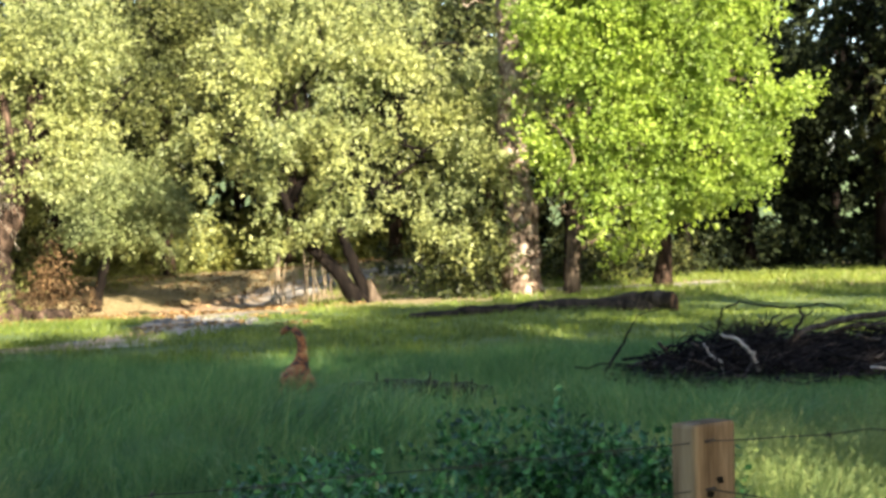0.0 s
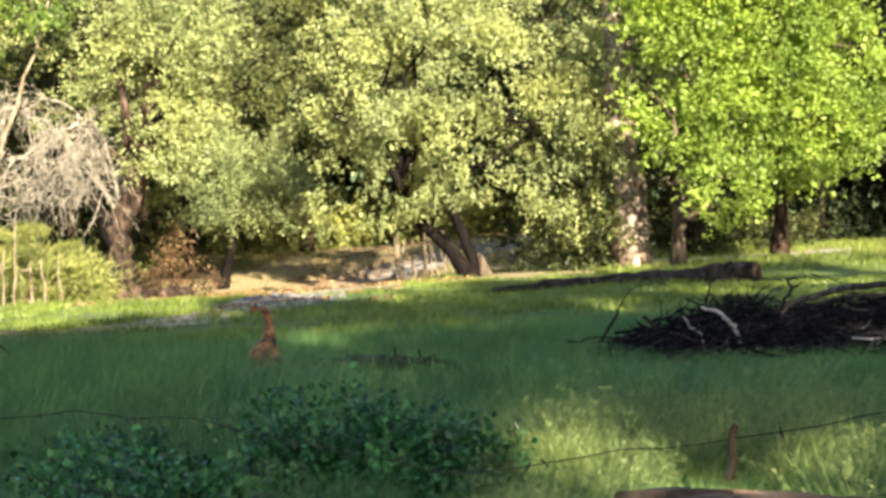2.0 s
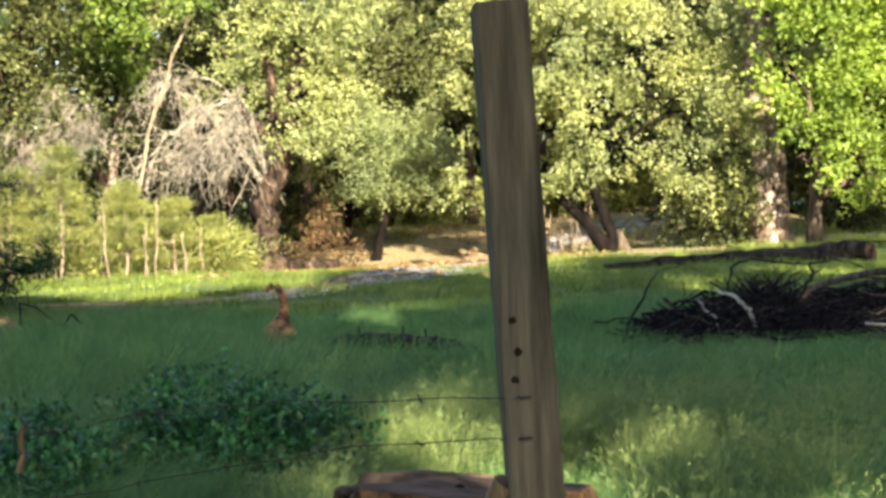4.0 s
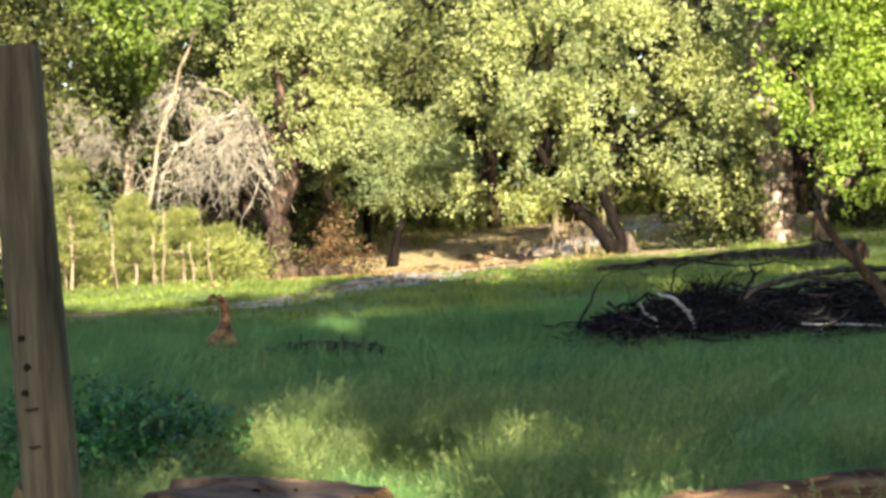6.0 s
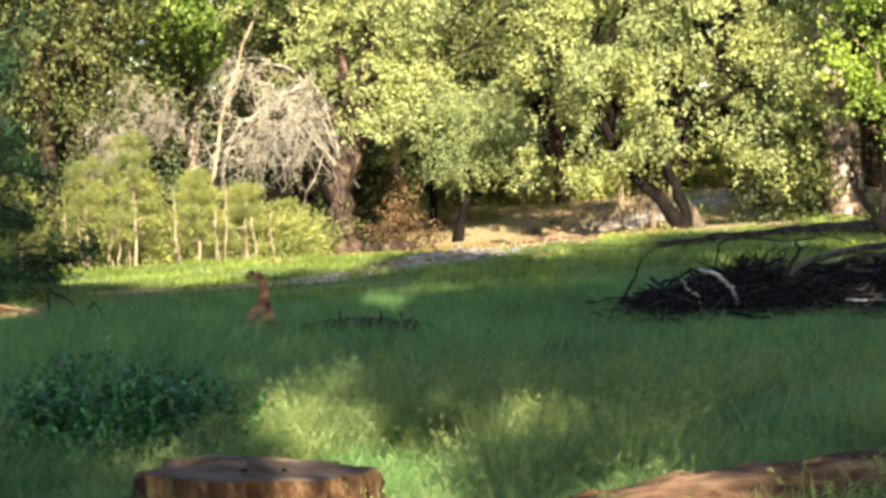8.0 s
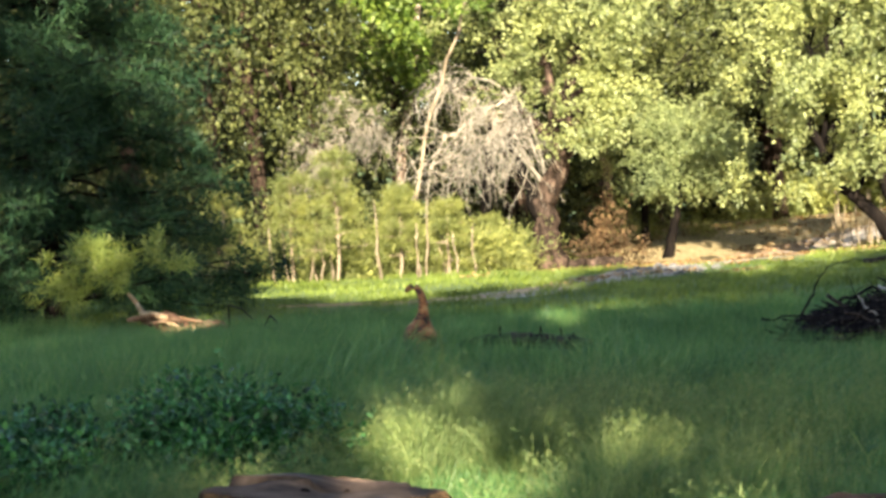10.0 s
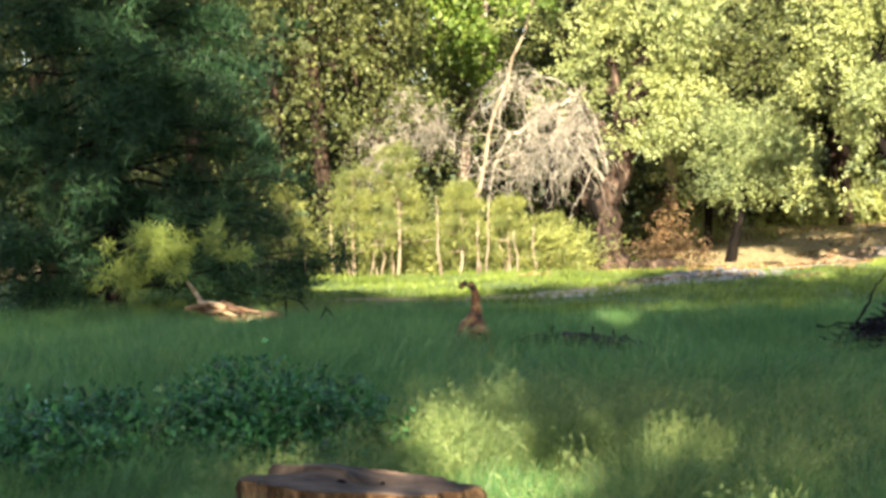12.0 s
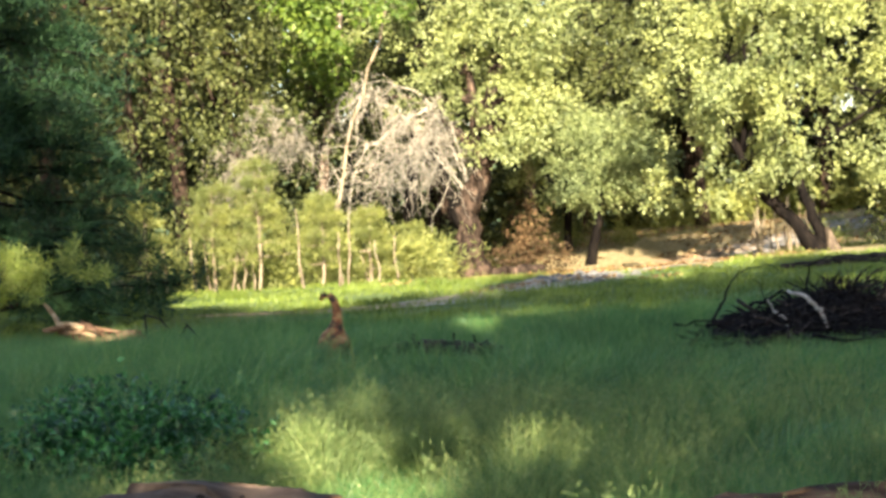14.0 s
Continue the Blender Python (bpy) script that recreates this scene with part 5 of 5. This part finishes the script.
# ---- bramble and grass ----
def bramble():
    blobs = [(-0.3, 10.0, 0.13, 0.5, 0.4, 0.2), (0.2, 10.1, 0.18, 0.5, 0.45, 0.23), (0.75, 10.1, 0.2, 0.42, 0.4, 0.25), (1.25, 10.0, 0.15, 0.25, 0.3, 0.22),
             (-0.35, 9.5, 0.11, 0.4, 0.35, 0.19), (-0.1, 9.2, 0.1, 0.4, 0.3, 0.17), (-0.45, 8.9, 0.08, 0.4, 0.3, 0.17), (0.2, 9.5, 0.11, 0.5, 0.4, 0.2), (0.8, 9.6, 0.12, 0.45, 0.4, 0.2)]
    root = thing("bramble_bush", (0.4, 10.0, 0.0), "low dark-green bramble bush with glossy leaves in meadow grass", "bush")
    g = np.random.default_rng(900)
    for _ in range(16):
        geo = Geo()
        a = np.array([g.uniform(-1.1, 1.0), g.uniform(-0.5, 0.4), 0.0])
        b = a + np.array([g.normal(0, 0.35), g.normal(0, 0.3), g.uniform(0.2, 0.36)])
        tube(geo, bent(a, b, 8, 0.12, g), np.linspace(0.008, 0.003, 8), 5, 0, g)
        part("cane", geo, OAK_BARK, root)
    geo = Geo()
    crown(geo, [(x - 0.4, y - 10.0, z, a, b, c) for x, y, z, a, b, c in blobs], 6000, 6, 0.056, 0.0, -0.6, 901, 0.16, 0.34, 2.6, knot=3)
    part("leaves", geo, BRAMBLE_LEAF, root)


bramble()


def blades(geo, x, y, h, w, lean, g, curl=0.35, fine=True):
    n = len(x)
    z = ground_z(x, y)
    a = g.uniform(0, 6.283, n)
    side = np.stack([np.cos(a), np.sin(a), np.zeros(n)], 1)
    ld = lean + g.standard_normal((n, 2)) * 0.48
    base = np.stack([x, y, z - 0.02], 1)
    up = np.stack([ld[:, 0] * 0.4 * h, ld[:, 1] * 0.4 * h, h * 0.55], 1)
    tip = np.stack([ld[:, 0] * h, ld[:, 1] * h, h * (1 - curl * np.abs(ld).sum(1).clip(0, 1.2) * 0.5)], 1)
    W = w[:, None]
    if not fine:
        v = np.stack([base - side * W, base + side * W, base + tip + side * W * 0.25, base + tip - side * W * 0.25], 1)
        geo.add(v.reshape(-1, 3), np.arange(4 * n).reshape(n, 4))
        return
    v = np.stack([base - side * W, base + side * W, base + up + side * W * 0.8, base + up - side * W * 0.8, base + tip + side * W * 0.12, base + tip - side * W * 0.12], 1)
    i = np.arange(n)[:, None] * 6
    f = np.concatenate([i + np.array([[0, 1, 2, 3]]), i + np.array([[3, 2, 4, 5]])])
    geo.add(v.reshape(-1, 3), f)


def sow(seed, n, ylo, yhi, left, right, power=1.0):
    """Points in the wedge that the walk overlooks."""
    g = np.random.default_rng(seed)
    y = ylo + (yhi - ylo) * g.random(n) ** power
    lo, hi = np.interp(y, left[0], left[1]), np.interp(y, right[0], right[1])
    return lo + (hi - lo) * g.random(n), y, g


def meadow(name, label, mat, seed, n, ylo, yhi, h, w, lean, power=1.0, keep=None, fine=True):
    x, y, g = sow(seed, n, ylo, yhi, ([5, 12, 25, 40], [-1.8, -4.2, -12, -20]), ([5, 12, 25, 40], [6.6, 6.4, 10.5, 16.5]), power)
    p = np.stack([x, y, 0 * x], 1)
    tuft = 0.6 * lumps(p * (1, 0.6, 1), 1.5, seed + 3) + 0.6 * lumps(p, 4.2, seed + 9)
    tall = lumps(p, 0.45, seed + 4)
    k = g.random(n) < 0.72 + 0.4 * tuft
    if keep is not None:
        k &= keep(x, y)
    x, y, p, tuft, tall = x[k], y[k], p[k], tuft[k], tall[k]
    worn = 1 - 0.6 * np.exp(-((x - 4.9) / 2.4) ** 4 - ((y - 18.3) / 1.7) ** 4)
    hh = worn * h * (1 + 0.38 * tuft + 0.22 * tall) * g.uniform(0.55, 1.2, len(x))
    ln = np.stack([lean * 0.6 + 0.35 * lumps(p, 2.2, seed + 6), 0.35 * lumps(p, 2.2, seed + 7)], 1)
    geo = Geo()
    blades(geo, x, y, np.maximum(hh, 0.03), w * g.uniform(0.6, 1.3, len(x)), ln, g, fine=fine)
    tagged(part(name, geo, mat, None), label, "grass", kind="stuff")


def off_track(x, y):
    t = np.array(TRACK)
    c, half = np.interp(y, t[:, 1], t[:, 0]), np.interp(y, t[:, 1], t[:, 2])
    bare = (x > -6.5) & (x < 0.3) & (y > 36.5 + 2.0 * lumps(np.stack([x, y, 0 * x], 1), 0.9, 78))
    edge = half + 0.6 * lumps(np.stack([x, y, 0 * x], 1), 1.3, 77) - 0.1
    return ((np.abs(x - c) > edge) | (y < 27.6)) & ~bare


meadow("near_grass", "tall soft green meadow grass bending in shade", GRASS, 41, 200000, 5.6, 13.5, 0.3, 0.0026, 0.2)
meadow("meadow_grass", "tall blue-green meadow grass", GRASS, 42, 190000, 13.5, 24, 0.28, 0.004, 0.2, fine=False)
meadow("short_grass", "short bright green meadow grass", GRASS_FAR, 43, 110000, 24, 41, 0.115, 0.011, 0.15, keep=off_track, fine=False)

meadow("broad_grass", "coarse broad-bladed grass clumps in the meadow", GRASS, 44, 30000, 5.8, 16, 0.35, 0.005, 0.45)
x, y, g = sow(45, 26000, 40, 62, ([40, 62], [4.5, 9.0]), ([40, 62], [17, 27]))
k = (np.abs(y - np.interp(x, [6.5, 8.5, 10.5, 12.5], [46.6, 46.6, 47.5, 49.0])) > 1.3) | (x < 6.6) | (x > 12.3)
x, y = x[k], y[k]
geo = Geo()
blades(geo, x, y, g.uniform(0.08, 0.2, len(x)), g.uniform(0.012, 0.022, len(x)), np.zeros((len(x), 2)), g, fine=False)
tagged(part("far_grass", geo, GRASS_FAR, None), "short green grass on the far side of the meadow", "grass", kind="stuff")


# tufts and fallen leaves on and round the track
x, y, g = sow(48, 16000, 43, 60, ([43, 60], [-9.0, -8.0]), ([43, 60], [5.5, 6.0]))
k = (lumps(np.stack([x, y, 0 * x], 1), 0.8, 49) > 0.12) & off_track(x, y) & ((x < -4.5) | (x > 0.8) | (y > 58))
geo = Geo()
blades(geo, x[k], y[k], g.uniform(0.06, 0.2, k.sum()), g.uniform(0.01, 0.02, k.sum()), np.zeros((k.sum(), 2)), g, fine=False)
tagged(part("woodland_grass", geo, GRASS_FAR, None), "sparse green grass tufts under the woodland edge", "grass", kind="stuff")
x, y, g = sow(51, 15000, 30, 60, ([30, 60], [-7.0, -7.5]), ([30, 60], [0.5, 4.0]))
k = (lumps(np.stack([x, y, 0 * x], 1), 1.1, 52) > -0.1) & ((y > 42) | ~off_track(x, y))
x, y = x[k], y[k]
n = len(x)
geo = Geo()
leaf_quads(geo, np.stack([x, y, ground_z(x, y) + 0.035], 1), g.standard_normal((n, 3)) * (1, 1, 0.25), np.array([0, 0, 1.0]) + g.standard_normal((n, 3)) * 0.4, g.uniform(0.06, 0.14, n), g.uniform(0.025, 0.05, n))
tagged(part("fallen_leaves", geo, LITTER_LEAF, None), "dry orange-brown leaves scattered on the track", "leaf litter", kind="stuff")


def seed_grass():
    """Flowering stems that stand above the blades."""
    g = np.random.default_rng(46)
    n = 9000
    x, y = g.uniform(-2, 6.2, n), g.uniform(6.2, 15, n)
    x[:3600], y[:3600] = g.uniform(1.5, 4.8, 3600), g.uniform(7.5, 12.5, 3600)
    k = (lumps(np.stack([x, y, 0 * x], 1), 0.9, 47) > -0.15) & ((x > 1.4) | (g.random(n) < 0.3)) & ((y < 12) | (g.random(n) < 0.4))
    x, y = x[k], y[k]
    n = len(x)
    h = g.uniform(0.2, 0.36, n)
    geo = Geo()
    ld = np.stack([0.3 + 0.2 * g.standard_normal(n), 0.15 * g.standard_normal(n)], 1)
    blades(geo, x, y, h, np.full(n, 0.0025), ld, g, 0.2)
    tip = np.stack([x + ld[:, 0] * h * 0.9, y + ld[:, 1] * h * 0.9, ground_z(x, y) + h * 0.88], 1)
    for _ in range(5):
        b = tip + g.standard_normal((n, 3)) * (0.012, 0.012, 0.03)
        leaf_quads(geo, b, np.stack([ld[:, 0], ld[:, 1], np.full(n, 0.2)], 1) + g.standard_normal((n, 3)) * 0.25, g.standard_normal((n, 3)), np.full(n, 0.045), np.full(n, 0.0024))
    tagged(part("seeding_grass", geo, SEED, None), "pale flowering grass stems above the meadow", "grass", kind="stuff")


seed_grass()


def tussocks():
    """Tall fanning clumps of oat grass with feathery tops."""
    g = np.random.default_rng(47)
    n = 230
    cx, cy = g.uniform(1.4, 6.2, n), g.uniform(6.6, 12.4, n)
    cx[150:], cy[150:] = g.uniform(-3.0, 6.3, n - 150), g.uniform(9.5, 16.0, n - 150)
    size = g.uniform(0.7, 1.25, n)
    size[150:] *= 0.85
    cx[:34], cy[:34], size[:34] = g.uniform(1.4, 3.6, 34), g.uniform(9.9, 11.4, 34), g.uniform(1.1, 1.5, 34)
    per = 70
    x = np.repeat(cx, per) + g.standard_normal(n * per) * 0.07
    y = np.repeat(cy, per) + g.standard_normal(n * per) * 0.07
    sz = np.repeat(size, per)
    lean = np.stack([(x - np.repeat(cx, per)) * 4.5 + 0.12, (y - np.repeat(cy, per)) * 4.5], 1)
    h = sz * g.uniform(0.18, 0.4, n * per)
    geo = Geo()
    blades(geo, x, y, h, sz * g.uniform(0.0022, 0.0042, n * per), lean * 0.9, g, 0.3)
    tall = h > 0.3
    lx = lean[tall] + g.standard_normal((tall.sum(), 2)) * 0.3
    hx = h[tall] * 1.12
    blades(geo, x[tall], y[tall], hx, np.full(tall.sum(), 0.0018), lx * 0.6, g, 0.1)
    for _ in range(5):
        u = g.uniform(0.75, 1.0, tall.sum())
        b = np.stack([x[tall] + lx[:, 0] * 0.6 * hx * u, y[tall] + lx[:, 1] * 0.6 * hx * u, ground_z(x[tall], y[tall]) + hx * (0.15 + 0.85 * u)], 1)
        leaf_quads(geo, b, np.stack([lx[:, 0], lx[:, 1], np.full(len(b), 0.5)], 1) + g.standard_normal((len(b), 3)) * 0.5, g.standard_normal((len(b), 3)), np.full(len(b), 0.042), np.full(len(b), 0.0022))
    tagged(part("oat_grass", geo, SEED, None), "pale tufts of tall oat grass catching the sun", "grass", kind="stuff")


tussocks()

for k, (x, y, h) in enumerate([(0.69, 14.63, 0.58), (0.2, 14.1, 0.45), (1.2, 15.4, 0.42), (2.0, 18.6, 0.5)]):
    g = np.random.default_rng(950 + k)
    geo = Geo()
    tube(geo, bent((0, 0, -0.05), (g.normal(0, 0.05), g.normal(0, 0.05), h), 7, 0.03, g), np.linspace(0.010, 0.005, 7) * (1.4 if k == 0 else 0.7), 6, 0.08, g)
    ob = part("dry_stalk", geo, SEED, None)
    ob.matrix_world = pose(x, y, float(ground_z(x, y)))
    tagged(ob, "pale dry weed stalk standing in meadow grass", "weed", "dry stalks in the meadow")
